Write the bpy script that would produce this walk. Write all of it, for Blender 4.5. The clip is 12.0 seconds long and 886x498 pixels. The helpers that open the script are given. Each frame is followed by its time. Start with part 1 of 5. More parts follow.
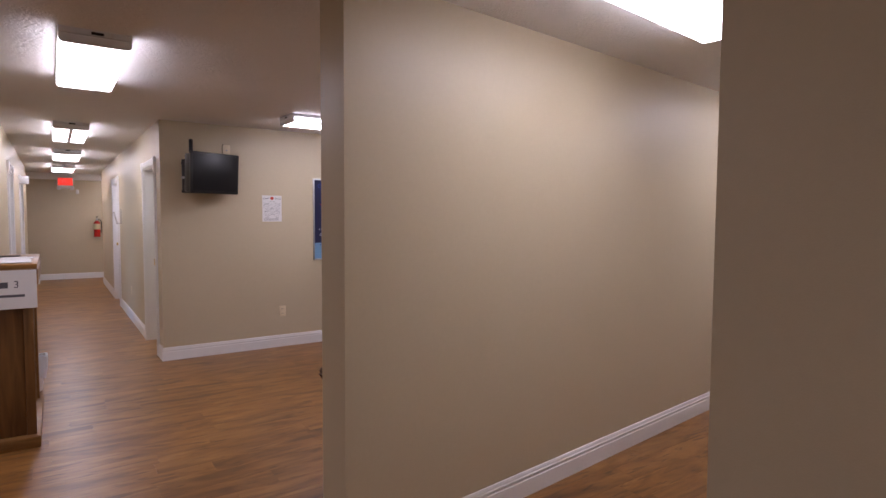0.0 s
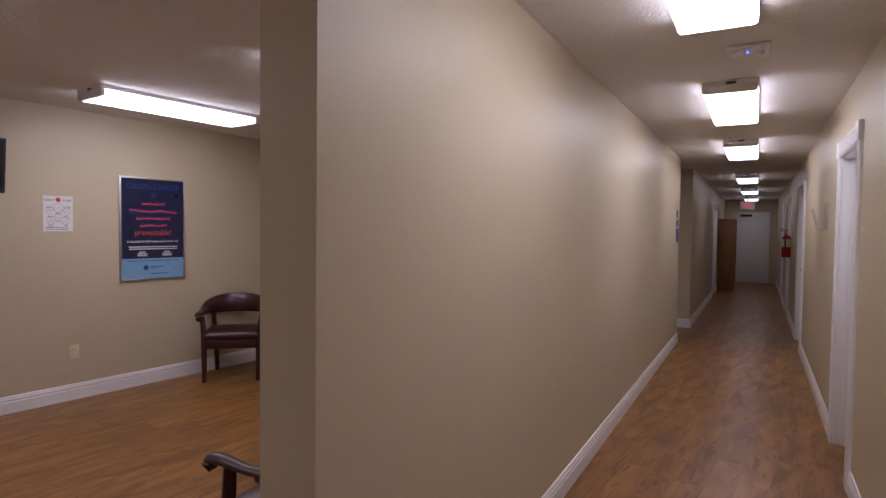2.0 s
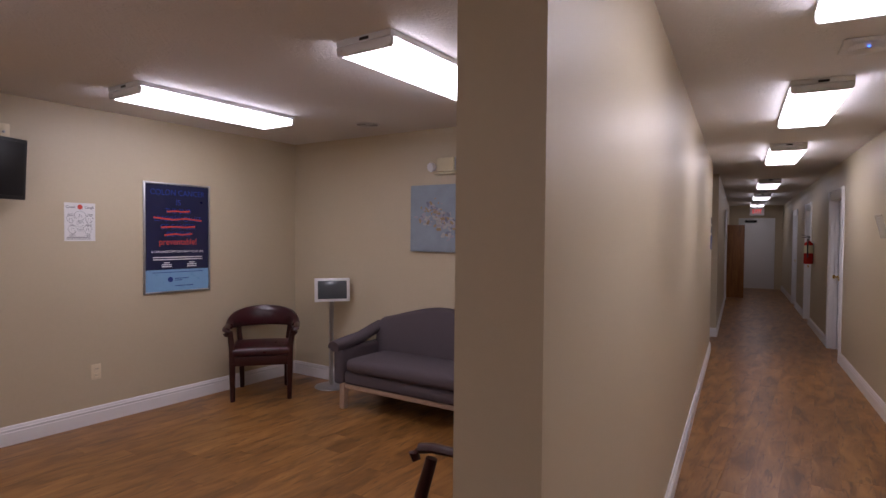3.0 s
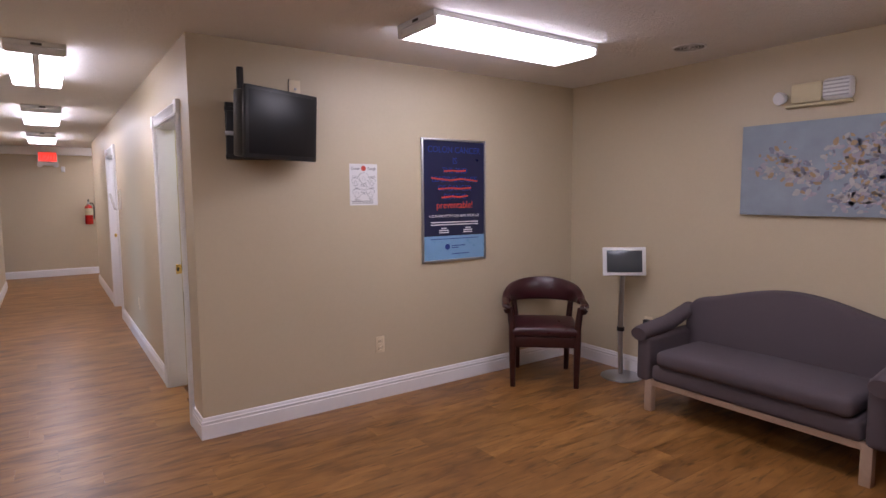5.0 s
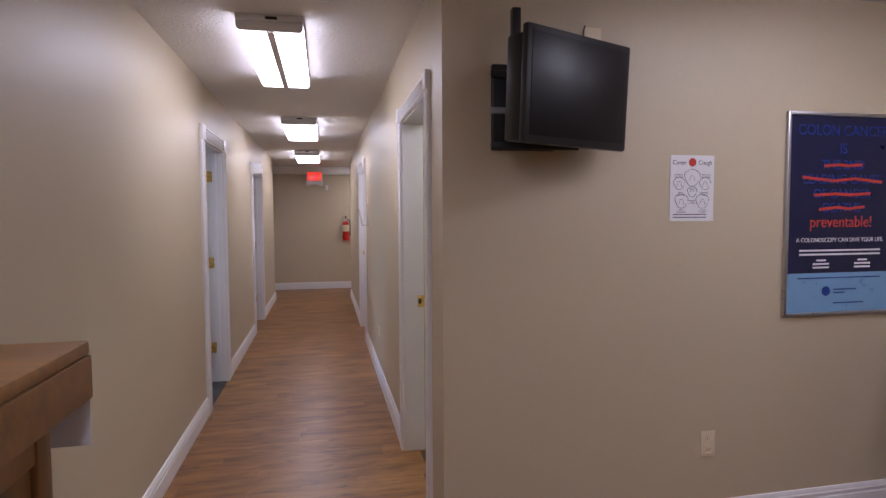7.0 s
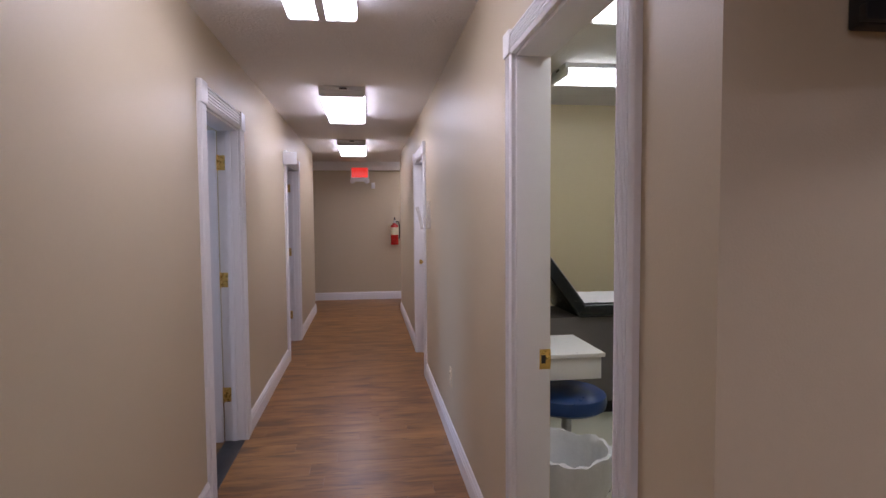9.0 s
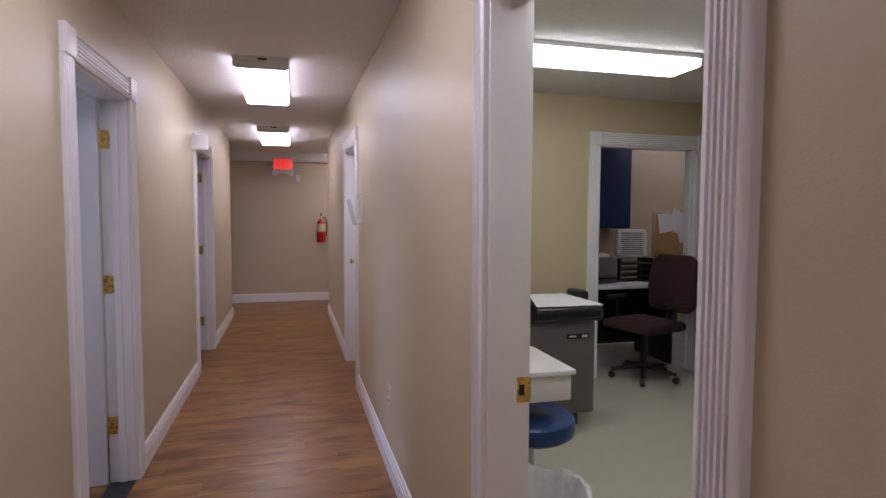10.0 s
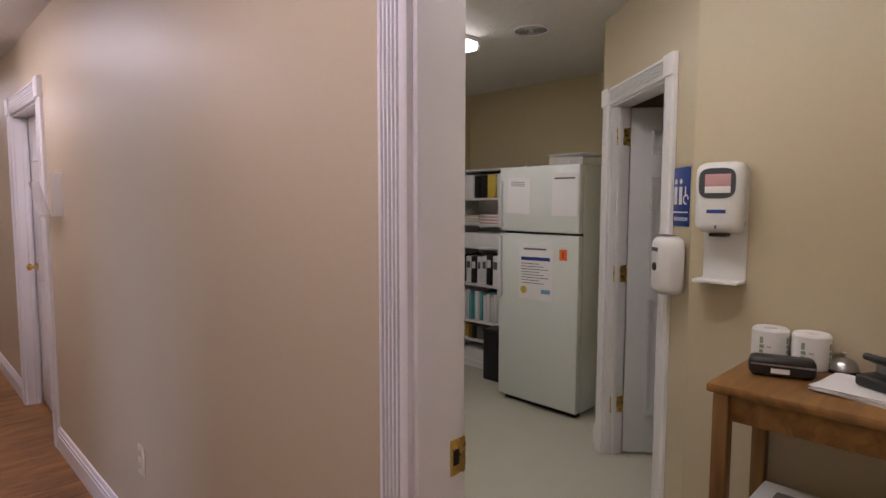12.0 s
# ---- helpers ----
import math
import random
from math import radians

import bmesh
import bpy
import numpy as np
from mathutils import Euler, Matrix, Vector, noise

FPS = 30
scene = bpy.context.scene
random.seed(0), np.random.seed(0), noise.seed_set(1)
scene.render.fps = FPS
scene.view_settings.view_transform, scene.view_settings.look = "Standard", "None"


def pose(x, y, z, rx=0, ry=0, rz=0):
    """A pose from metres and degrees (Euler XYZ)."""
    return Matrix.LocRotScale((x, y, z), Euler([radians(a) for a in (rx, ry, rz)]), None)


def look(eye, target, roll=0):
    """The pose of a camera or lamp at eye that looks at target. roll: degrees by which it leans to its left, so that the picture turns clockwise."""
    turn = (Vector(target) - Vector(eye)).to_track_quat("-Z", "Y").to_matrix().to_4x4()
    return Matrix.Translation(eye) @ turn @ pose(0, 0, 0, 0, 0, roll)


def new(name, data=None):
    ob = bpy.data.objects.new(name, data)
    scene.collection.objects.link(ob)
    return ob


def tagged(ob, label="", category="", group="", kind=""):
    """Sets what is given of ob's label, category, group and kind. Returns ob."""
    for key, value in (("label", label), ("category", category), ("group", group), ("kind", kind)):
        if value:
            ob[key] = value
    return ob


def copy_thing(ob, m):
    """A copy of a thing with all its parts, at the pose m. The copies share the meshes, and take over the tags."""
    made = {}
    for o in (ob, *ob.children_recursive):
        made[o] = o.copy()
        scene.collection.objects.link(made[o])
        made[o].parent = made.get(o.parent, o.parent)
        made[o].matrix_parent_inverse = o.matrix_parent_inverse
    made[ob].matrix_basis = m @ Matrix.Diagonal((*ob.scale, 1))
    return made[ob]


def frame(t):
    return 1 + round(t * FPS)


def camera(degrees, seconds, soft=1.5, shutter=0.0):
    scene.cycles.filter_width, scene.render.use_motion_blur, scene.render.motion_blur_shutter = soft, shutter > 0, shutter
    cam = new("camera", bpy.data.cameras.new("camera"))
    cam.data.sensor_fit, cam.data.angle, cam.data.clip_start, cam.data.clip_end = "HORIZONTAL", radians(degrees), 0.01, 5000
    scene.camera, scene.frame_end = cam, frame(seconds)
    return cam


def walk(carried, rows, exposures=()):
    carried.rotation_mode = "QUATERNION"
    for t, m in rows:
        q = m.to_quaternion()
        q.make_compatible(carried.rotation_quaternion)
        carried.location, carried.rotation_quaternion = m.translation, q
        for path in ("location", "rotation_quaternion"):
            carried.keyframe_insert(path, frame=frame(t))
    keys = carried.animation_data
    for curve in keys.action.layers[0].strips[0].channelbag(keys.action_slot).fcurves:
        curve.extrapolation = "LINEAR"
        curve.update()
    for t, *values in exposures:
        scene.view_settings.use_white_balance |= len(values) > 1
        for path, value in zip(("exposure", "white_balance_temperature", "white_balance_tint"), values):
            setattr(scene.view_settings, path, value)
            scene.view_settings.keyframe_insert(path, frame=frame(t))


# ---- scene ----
cam = camera(75.9, 12.0)
PATH = [
    (0, (0.219, 0.193, 1.433), (1.35, 1.839, 1.321), 0.3),
    (0.5, (0.275, 0.444, 1.43), (1.554, 1.978, 1.332), 0.3),
    (1, (0.254, 0.724, 1.438), (1.667, 2.137, 1.35), 0.6),
    (1.5, (0.227, 0.96, 1.42), (1.791, 2.204, 1.339), 0.5),
    (2, (0.237, 1.208, 1.435), (1.873, 2.356, 1.363), 0.7),
    (2.5, (0.192, 1.512, 1.433), (1.858, 2.616, 1.369), 0.7),
    (2.7, (0.175, 1.623, 1.447), (1.845, 2.723, 1.394), 0.7),
    (4.3, (0.287, 2.417, 1.434), (1.744, 3.78, 1.29), -0.3),
    (4.5, (0.299, 2.517, 1.445), (1.675, 3.958, 1.271), -0.3),
    (5, (0.396, 2.816, 1.442), (1.534, 4.449, 1.253), -0.4),
    (5.5, (0.47, 3.101, 1.434), (1.306, 4.909, 1.259), -0.6),
    (6, (0.522, 3.454, 1.413), (1.151, 5.346, 1.26), -0.4),
    (6.5, (0.585, 3.791, 1.4), (1.115, 5.715, 1.262), -0.3),
    (7, (0.636, 4.144, 1.403), (1.045, 6.098, 1.287), -0.3),
    (7.5, (0.624, 4.538, 1.4), (0.942, 6.509, 1.298), -0.1),
    (7.7, (0.625, 4.663, 1.401), (0.917, 6.639, 1.302), -0.3),
    (9.3, (0.581, 5.721, 1.383), (0.845, 7.7, 1.272), -0.4),
    (9.5, (0.581, 5.812, 1.373), (0.893, 7.784, 1.261), -0.1),
    (10, (0.591, 6.04, 1.367), (1.106, 7.969, 1.252), 0.2),
    (10.5, (0.571, 6.213, 1.37), (1.319, 8.063, 1.245), 0.2),
    (11, (0.463, 6.361, 1.384), (1.459, 8.09, 1.246), 0.2),
    (11.5, (0.427, 6.518, 1.38), (1.651, 8.091, 1.222), 0.1),
    (12, (0.436, 6.721, 1.38), (1.839, 8.137, 1.218), 0.1),
]
walk(cam, [(t, look(eye, target, roll)) for t, eye, target, roll in PATH],
     [(0.0, 0.21, 6500, 10), (1.0, 0.0, 6500, 10), (2.7, 0.0, 6500, 10), (4.3, 0.48, 6500, 10), (6.0, 0.15, 6250, 11), (7.5, -0.07, 6200, 11),
      (9.5, -0.12, 6250, 14), (10.5, -0.12, 6400, 14), (11.3, -0.18, 6650, 16), (12.0, -0.15, 6900, 20)])

# the east corridor runs a little askew to the rest: its own axes, turned about the partition's end
RA = pose(1.138, 2.196, 0, 0, 0, 6.1) @ pose(-0.89, -2.447, 0)


# ---- world ----
world = bpy.data.worlds.new("world")
scene.world = world
world.use_nodes = True
sky = world.node_tree.nodes.new("ShaderNodeTexSky")
sky.sky_type, sky.sun_disc = "NISHITA", False
sky.sun_elevation, sky.sun_rotation = radians(35), radians(90)
world.node_tree.links.new(sky.outputs[0], world.node_tree.nodes["Background"].inputs[0])
world.node_tree.nodes["Background"].inputs[1].default_value = 0.12
day = new("window_daylight", bpy.data.lights.new("window_daylight", "AREA"))
day.data.shape, day.data.size, day.data.size_y, day.data.energy, day.data.color = "RECTANGLE", 1.3, 1.3, 48, (0.42, 0.60, 1.0)
day.matrix_basis = look((-2.98, 8.30, 1.45), (0, 8.75, 1.2))

LAMP = 9.4          # diffuser brightness of the ceiling lights
HC = 2.36           # ceiling height
XL, XR = -0.195, 1.09
YT = 6.318          # face of the television wall
YC = 14.17          # where the north corridor opens into a cross hall
YE = 15.44          # end wall of the cross hall
YN = 10.32          # north wall of the exam room
EX = 4.235          # east wall of the waiting room
EX2 = 4.36          # east wall of the exam room


# ---- materials ----
def mat(name, colour, rough=0.5, metal=0.0, grain=0.0, scale=20.0, bump=0.0, bump_scale=200.0, emit=0.0,
        spec=0.5, stain=0.0, vary=0.0, transmission=0.0, alpha=1.0, coat=0.0):
    m = bpy.data.materials.new(name)
    m.use_nodes = True
    nt = m.node_tree
    b = nt.nodes["Principled BSDF"]
    b.inputs["Base Color"].default_value = (*colour, 1)
    b.inputs["Roughness"].default_value = rough
    b.inputs["Metallic"].default_value = metal
    b.inputs["Specular IOR Level"].default_value = spec
    b.inputs["Transmission Weight"].default_value = transmission
    b.inputs["Alpha"].default_value = alpha
    b.inputs["Coat Weight"].default_value = coat
    co = nt.nodes.new("ShaderNodeTexCoord")
    last = None
    if grain or stain or vary:
        mix = nt.nodes.new("ShaderNodeMix")
        mix.data_type, mix.blend_type = "RGBA", "MULTIPLY"
        mix.inputs["Factor"].default_value = 1
        mix.inputs["A"].default_value = (*colour, 1)
        n1 = nt.nodes.new("ShaderNodeTexNoise")
        n1.inputs["Scale"].default_value = scale
        n1.inputs["Detail"].default_value = 6
        nt.links.new(co.outputs["Object"], n1.inputs["Vector"])
        n2 = nt.nodes.new("ShaderNodeTexNoise")
        n2.inputs["Scale"].default_value = 1.3
        n2.inputs["Detail"].default_value = 3
        nt.links.new(co.outputs["Object"], n2.inputs["Vector"])
        r1 = nt.nodes.new("ShaderNodeMapRange")
        r1.inputs["To Min"].default_value, r1.inputs["To Max"].default_value = 1 - grain, 1 + grain
        nt.links.new(n1.outputs["Fac"], r1.inputs["Value"])
        r2 = nt.nodes.new("ShaderNodeMapRange")
        r2.inputs["To Min"].default_value, r2.inputs["To Max"].default_value = 1 - stain, 1 + stain
        nt.links.new(n2.outputs["Fac"], r2.inputs["Value"])
        mu = nt.nodes.new("ShaderNodeMath")
        mu.operation = "MULTIPLY"
        nt.links.new(r1.outputs[0], mu.inputs[0])
        nt.links.new(r2.outputs[0], mu.inputs[1])
        out = mu.outputs[0]
        if vary:
            oi = nt.nodes.new("ShaderNodeObjectInfo")
            r3 = nt.nodes.new("ShaderNodeMapRange")
            r3.inputs["To Min"].default_value, r3.inputs["To Max"].default_value = 1 - vary, 1 + vary
            nt.links.new(oi.outputs["Random"], r3.inputs["Value"])
            m3 = nt.nodes.new("ShaderNodeMath")
            m3.operation = "MULTIPLY"
            nt.links.new(out, m3.inputs[0])
            nt.links.new(r3.outputs[0], m3.inputs[1])
            out = m3.outputs[0]
        nt.links.new(out, mix.inputs["B"])
        nt.links.new(mix.outputs["Result"], b.inputs["Base Color"])
        rr = nt.nodes.new("ShaderNodeMapRange")
        rr.inputs["To Min"].default_value, rr.inputs["To Max"].default_value = max(0.02, rough - 0.07), min(1, rough + 0.07)
        nt.links.new(n1.outputs["Fac"], rr.inputs["Value"])
        nt.links.new(rr.outputs[0], b.inputs["Roughness"])
    if bump:
        nb = nt.nodes.new("ShaderNodeTexNoise")
        nb.inputs["Scale"].default_value = bump_scale
        nb.inputs["Detail"].default_value = 3
        nt.links.new(co.outputs["Object"], nb.inputs["Vector"])
        bn = nt.nodes.new("ShaderNodeBump")
        bn.inputs["Strength"].default_value = bump
        bn.inputs["Distance"].default_value = 0.002
        nt.links.new(nb.outputs["Fac"], bn.inputs["Height"])
        nt.links.new(bn.outputs["Normal"], b.inputs["Normal"])
    if emit:
        b.inputs["Emission Color"].default_value = (*colour, 1)
        b.inputs["Emission Strength"].default_value = emit
    return m


def wood(name, dark, light, axis=0, grain=1.0, rough=0.4, vary=0.12, island=False, knots=0.3):
    """Streaked wood, the grain along one axis of the object."""
    m = bpy.data.materials.new(name)
    m.use_nodes = True
    nt = m.node_tree
    b = nt.nodes["Principled BSDF"]
    geo = nt.nodes.new("ShaderNodeNewGeometry")
    oi = nt.nodes.new("ShaderNodeObjectInfo")
    rnd = geo.outputs["Random Per Island"] if island else oi.outputs["Random"]
    mp = nt.nodes.new("ShaderNodeMapping")
    sc = [14.0 * grain] * 3
    sc[axis] = 1.3 * grain
    mp.inputs["Scale"].default_value = sc
    off = nt.nodes.new("ShaderNodeCombineXYZ")
    k = nt.nodes.new("ShaderNodeMath")
    k.operation = "MULTIPLY"
    k.inputs[1].default_value = 37.0
    nt.links.new(rnd, k.inputs[0])
    for i in range(3):
        nt.links.new(k.outputs[0], off.inputs[i])
    nt.links.new(off.outputs[0], mp.inputs["Location"])
    nt.links.new(geo.outputs["Position"], mp.inputs["Vector"])
    n = nt.nodes.new("ShaderNodeTexNoise")
    n.inputs["Scale"].default_value, n.inputs["Detail"].default_value = 1.0, 8
    n.inputs["Distortion"].default_value = 0.8
    nt.links.new(mp.outputs[0], n.inputs["Vector"])
    n2 = nt.nodes.new("ShaderNodeTexNoise")
    n2.inputs["Scale"].default_value, n2.inputs["Detail"].default_value = 0.23, 4
    nt.links.new(mp.outputs[0], n2.inputs["Vector"])
    ad = nt.nodes.new("ShaderNodeMix")
    ad.data_type = "FLOAT"
    ad.inputs["Factor"].default_value = knots
    nt.links.new(n.outputs["Fac"], ad.inputs["A"])
    nt.links.new(n2.outputs["Fac"], ad.inputs["B"])
    rp = nt.nodes.new("ShaderNodeValToRGB")
    rp.color_ramp.elements[0].position, rp.color_ramp.elements[0].color = 0.33, (*dark, 1)
    rp.color_ramp.elements[1].position, rp.color_ramp.elements[1].color = 0.66, (*light, 1)
    nt.links.new(ad.outputs["Result"], rp.inputs["Fac"])
    r3 = nt.nodes.new("ShaderNodeMapRange")
    r3.inputs["To Min"].default_value, r3.inputs["To Max"].default_value = 1 - vary, 1 + vary
    nt.links.new(rnd, r3.inputs["Value"])
    mx = nt.nodes.new("ShaderNodeMix")
    mx.data_type, mx.blend_type = "RGBA", "MULTIPLY"
    mx.inputs["Factor"].default_value = 1
    nt.links.new(rp.outputs["Color"], mx.inputs["A"])
    nt.links.new(r3.outputs[0], mx.inputs["B"])
    nt.links.new(mx.outputs["Result"], b.inputs["Base Color"])
    rr = nt.nodes.new("ShaderNodeMapRange")
    rr.inputs["To Min"].default_value, rr.inputs["To Max"].default_value = rough - 0.06, rough + 0.12
    nt.links.new(n.outputs["Fac"], rr.inputs["Value"])
    nt.links.new(rr.outputs[0], b.inputs["Roughness"])
    bn = nt.nodes.new("ShaderNodeBump")
    bn.inputs["Strength"].default_value, bn.inputs["Distance"].default_value = 0.12, 0.001
    nt.links.new(n.outputs["Fac"], bn.inputs["Height"])
    nt.links.new(bn.outputs["Normal"], b.inputs["Normal"])
    return m


def laminate(name, island):
    """Wood-look plank: warm tan with soft blotches and short darker flecks along x, a satin sheen."""
    m = bpy.data.materials.new(name)
    m.use_nodes = True
    nt = m.node_tree
    b = nt.nodes["Principled BSDF"]
    geo = nt.nodes.new("ShaderNodeNewGeometry")
    oi = nt.nodes.new("ShaderNodeObjectInfo")
    rnd = geo.outputs["Random Per Island"] if island else oi.outputs["Random"]
    k = nt.nodes.new("ShaderNodeMath")
    k.operation, k.inputs[1].default_value = "MULTIPLY", 53.0
    nt.links.new(rnd, k.inputs[0])
    off = nt.nodes.new("ShaderNodeCombineXYZ")
    for i in range(3):
        nt.links.new(k.outputs[0], off.inputs[i])

    def layer(sx, sy, detail, distortion):
        mp = nt.nodes.new("ShaderNodeMapping")
        mp.inputs["Scale"].default_value = (sx, sy, 1)
        nt.links.new(off.outputs[0], mp.inputs["Location"])
        nt.links.new(geo.outputs["Position"], mp.inputs["Vector"])
        n = nt.nodes.new("ShaderNodeTexNoise")
        n.inputs["Scale"].default_value, n.inputs["Detail"].default_value, n.inputs["Distortion"].default_value = 1, detail, distortion
        nt.links.new(mp.outputs[0], n.inputs["Vector"])
        return n.outputs["Fac"]

    def ramp(src, stops):
        r = nt.nodes.new("ShaderNodeValToRGB")
        r.color_ramp.elements[0].position, r.color_ramp.elements[0].color = stops[0][0], (*stops[0][1], 1)
        r.color_ramp.elements[1].position, r.color_ramp.elements[1].color = stops[-1][0], (*stops[-1][1], 1)
        for p, c in stops[1:-1]:
            r.color_ramp.elements.new(p).color = (*c, 1)
        nt.links.new(src, r.inputs["Fac"])
        return r.outputs["Color"]

    def times(a, c):
        x = nt.nodes.new("ShaderNodeMix")
        x.data_type, x.blend_type = "RGBA", "MULTIPLY"
        x.inputs["Factor"].default_value = 1
        nt.links.new(a, x.inputs["A"])
        nt.links.new(c, x.inputs["B"])
        return x.outputs["Result"]

    blotch = layer(2.6, 9.0, 4, 0.6)
    fleck = layer(4.5, 34.0, 5, 1.1)
    fine = layer(14.0, 170.0, 3, 0.3)
    col = ramp(blotch, [(0.31, (0.142, 0.057, 0.014)), (0.485, (0.262, 0.116, 0.031)), (0.70, (0.375, 0.184, 0.056))])
    col = times(col, ramp(fleck, [(0.30, (0.42, 0.37, 0.31)), (0.43, (0.92, 0.91, 0.89)), (0.75, (1.06, 1.06, 1.05))]))
    col = times(col, ramp(fine, [(0.3, (0.95, 0.945, 0.94)), (0.6, (1.03, 1.03, 1.03))]))
    v = nt.nodes.new("ShaderNodeMapRange")
    v.inputs["To Min"].default_value, v.inputs["To Max"].default_value = 0.90, 1.08
    nt.links.new(rnd, v.inputs["Value"])
    col = times(col, v.outputs[0])
    nt.links.new(col, b.inputs["Base Color"])
    rr = nt.nodes.new("ShaderNodeMapRange")
    rr.inputs["To Min"].default_value, rr.inputs["To Max"].default_value = 0.27, 0.42
    nt.links.new(fleck, rr.inputs["Value"])
    nt.links.new(rr.outputs[0], b.inputs["Roughness"])
    bn = nt.nodes.new("ShaderNodeBump")
    bn.inputs["Strength"].default_value, bn.inputs["Distance"].default_value = 0.10, 0.001
    nt.links.new(fleck, bn.inputs["Height"])
    nt.links.new(bn.outputs["Normal"], b.inputs["Normal"])
    return m


def ceiling_mat():
    m = mat("ceiling_stomp", (0.74, 0.72, 0.70), 0.85, stain=0.03, grain=0.02)
    nt = m.node_tree
    b = nt.nodes["Principled BSDF"]
    geo = nt.nodes.new("ShaderNodeNewGeometry")
    n = nt.nodes.new("ShaderNodeTexNoise")
    n.inputs["Scale"].default_value, n.inputs["Detail"].default_value, n.inputs["Distortion"].default_value = 22, 4, 2.5
    nt.links.new(geo.outputs["Position"], n.inputs["Vector"])
    n2 = nt.nodes.new("ShaderNodeTexNoise")
    n2.inputs["Scale"].default_value = 5.0
    nt.links.new(geo.outputs["Position"], n2.inputs["Vector"])
    mu = nt.nodes.new("ShaderNodeMath")
    mu.operation = "MULTIPLY"
    nt.links.new(n.outputs["Fac"], mu.inputs[0])
    nt.links.new(n2.outputs["Fac"], mu.inputs[1])
    bn = nt.nodes.new("ShaderNodeBump")
    bn.inputs["Strength"].default_value, bn.inputs["Distance"].default_value = 0.75, 0.016
    nt.links.new(mu.outputs[0], bn.inputs["Height"])
    nt.links.new(bn.outputs["Normal"], b.inputs["Normal"])
    return m


M_WALL = mat("tan_wall_paint", (0.546, 0.466, 0.328), 0.43, grain=0.03, scale=45, bump=0.20, bump_scale=260, stain=0.035)
# the tan paint again, the exam room's greenish light mixed into its colour
M_WALLX = mat("light_tinted_tan_paint", (0.57, 0.49, 0.31), 0.42, grain=0.02, scale=60, bump=0.2, bump_scale=260, stain=0.035)
M_CEIL = ceiling_mat()
M_TRIM = mat("white_trim_paint", (0.80, 0.79, 0.80), 0.32, grain=0.02, scale=30, bump=0.05, bump_scale=90, stain=0.03)
M_DOOR = mat("grey_white_door_paint", (0.66, 0.67, 0.71), 0.38, grain=0.02, scale=30, stain=0.03)
M_FLOOR = laminate("wood_look_plank", False)
M_FLOORJ = laminate("wood_look_plank_far", True)
M_SUB = mat("dark_subfloor", (0.10, 0.05, 0.022), 0.8, grain=0.1)
M_VINYL = mat("cream_vinyl_floor", (0.50, 0.49, 0.40), 0.42, grain=0.10, scale=140, stain=0.05)
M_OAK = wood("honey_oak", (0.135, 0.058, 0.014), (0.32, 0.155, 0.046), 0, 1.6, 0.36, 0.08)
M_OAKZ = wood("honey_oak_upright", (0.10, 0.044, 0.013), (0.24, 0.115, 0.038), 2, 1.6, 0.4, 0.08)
M_BOOKOAK = wood("bookcase_oak", (0.17, 0.062, 0.017), (0.36, 0.15, 0.045), 2, 1.6, 0.4, 0.05)
M_BROWN = wood("dark_oak_veneer", (0.075, 0.026, 0.010), (0.15, 0.056, 0.020), 2, 1.4, 0.38, 0.05)
M_CHAIRWOOD = mat("dark_mahogany", (0.040, 0.012, 0.010), 0.36, spec=0.3, grain=0.05, scale=25)
M_LEATHER = mat("oxblood_leather", (0.040, 0.007, 0.011), 0.30, grain=0.06, scale=30, bump=0.02, bump_scale=250)
M_FABRIC = mat("plum_grey_fabric", (0.085, 0.066, 0.076), 0.9, grain=0.12, scale=200, bump=0.35, bump_scale=700, stain=0.06)
M_PALEWOOD = mat("pale_leg_wood", (0.42, 0.30, 0.22), 0.45, grain=0.1, scale=40)
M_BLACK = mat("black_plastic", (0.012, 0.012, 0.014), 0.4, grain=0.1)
M_SCREEN = mat("dark_screen", (0.006, 0.006, 0.008), 0.38, spec=0.35, grain=0.05)
M_TABSCREEN = mat("grey_screen", (0.065, 0.075, 0.085), 0.18, grain=0.05)
M_WHITEP = mat("white_plastic", (0.74, 0.74, 0.75), 0.3, grain=0.02, stain=0.02)
M_ALMOND = mat("almond_plastic", (0.72, 0.62, 0.45), 0.4, grain=0.02)
M_STEEL = mat("brushed_steel", (0.50, 0.50, 0.52), 0.32, 1.0, grain=0.08, scale=120)
M_BRASS = mat("polished_brass", (0.72, 0.50, 0.17), 0.28, 1.0, grain=0.08, scale=60)
M_NAVY = mat("poster_navy", (0.013, 0.016, 0.055), 0.3, grain=0.08, scale=15)
M_PALEBLUE = mat("poster_pale_blue", (0.20, 0.38, 0.60), 0.3, grain=0.04)
M_INKBLUE = mat("ink_blue", (0.015, 0.045, 0.26), 0.35, grain=0.05)
M_RED = mat("ink_red", (0.55, 0.055, 0.035), 0.35, grain=0.08)
M_PAPER = mat("white_paper", (0.76, 0.75, 0.76), 0.7, grain=0.03, stain=0.03)
M_INK = mat("grey_ink", (0.10, 0.10, 0.12), 0.6, grain=0.1)
M_ALU = mat("silver_frame", (0.55, 0.56, 0.58), 0.3, 0.9, grain=0.05, scale=60)
M_EXTRED = mat("extinguisher_red", (0.50, 0.018, 0.015), 0.25, grain=0.06, coat=0.4)
M_CREAM = mat("cream_label", (0.62, 0.55, 0.36), 0.5, grain=0.06)
M_EXIT = mat("exit_red", (1.0, 0.05, 0.035), 0.4, emit=0.8)
M_DIFF = mat("prismatic_diffuser", (0.985, 0.925, 1.09), 0.4, emit=LAMP)
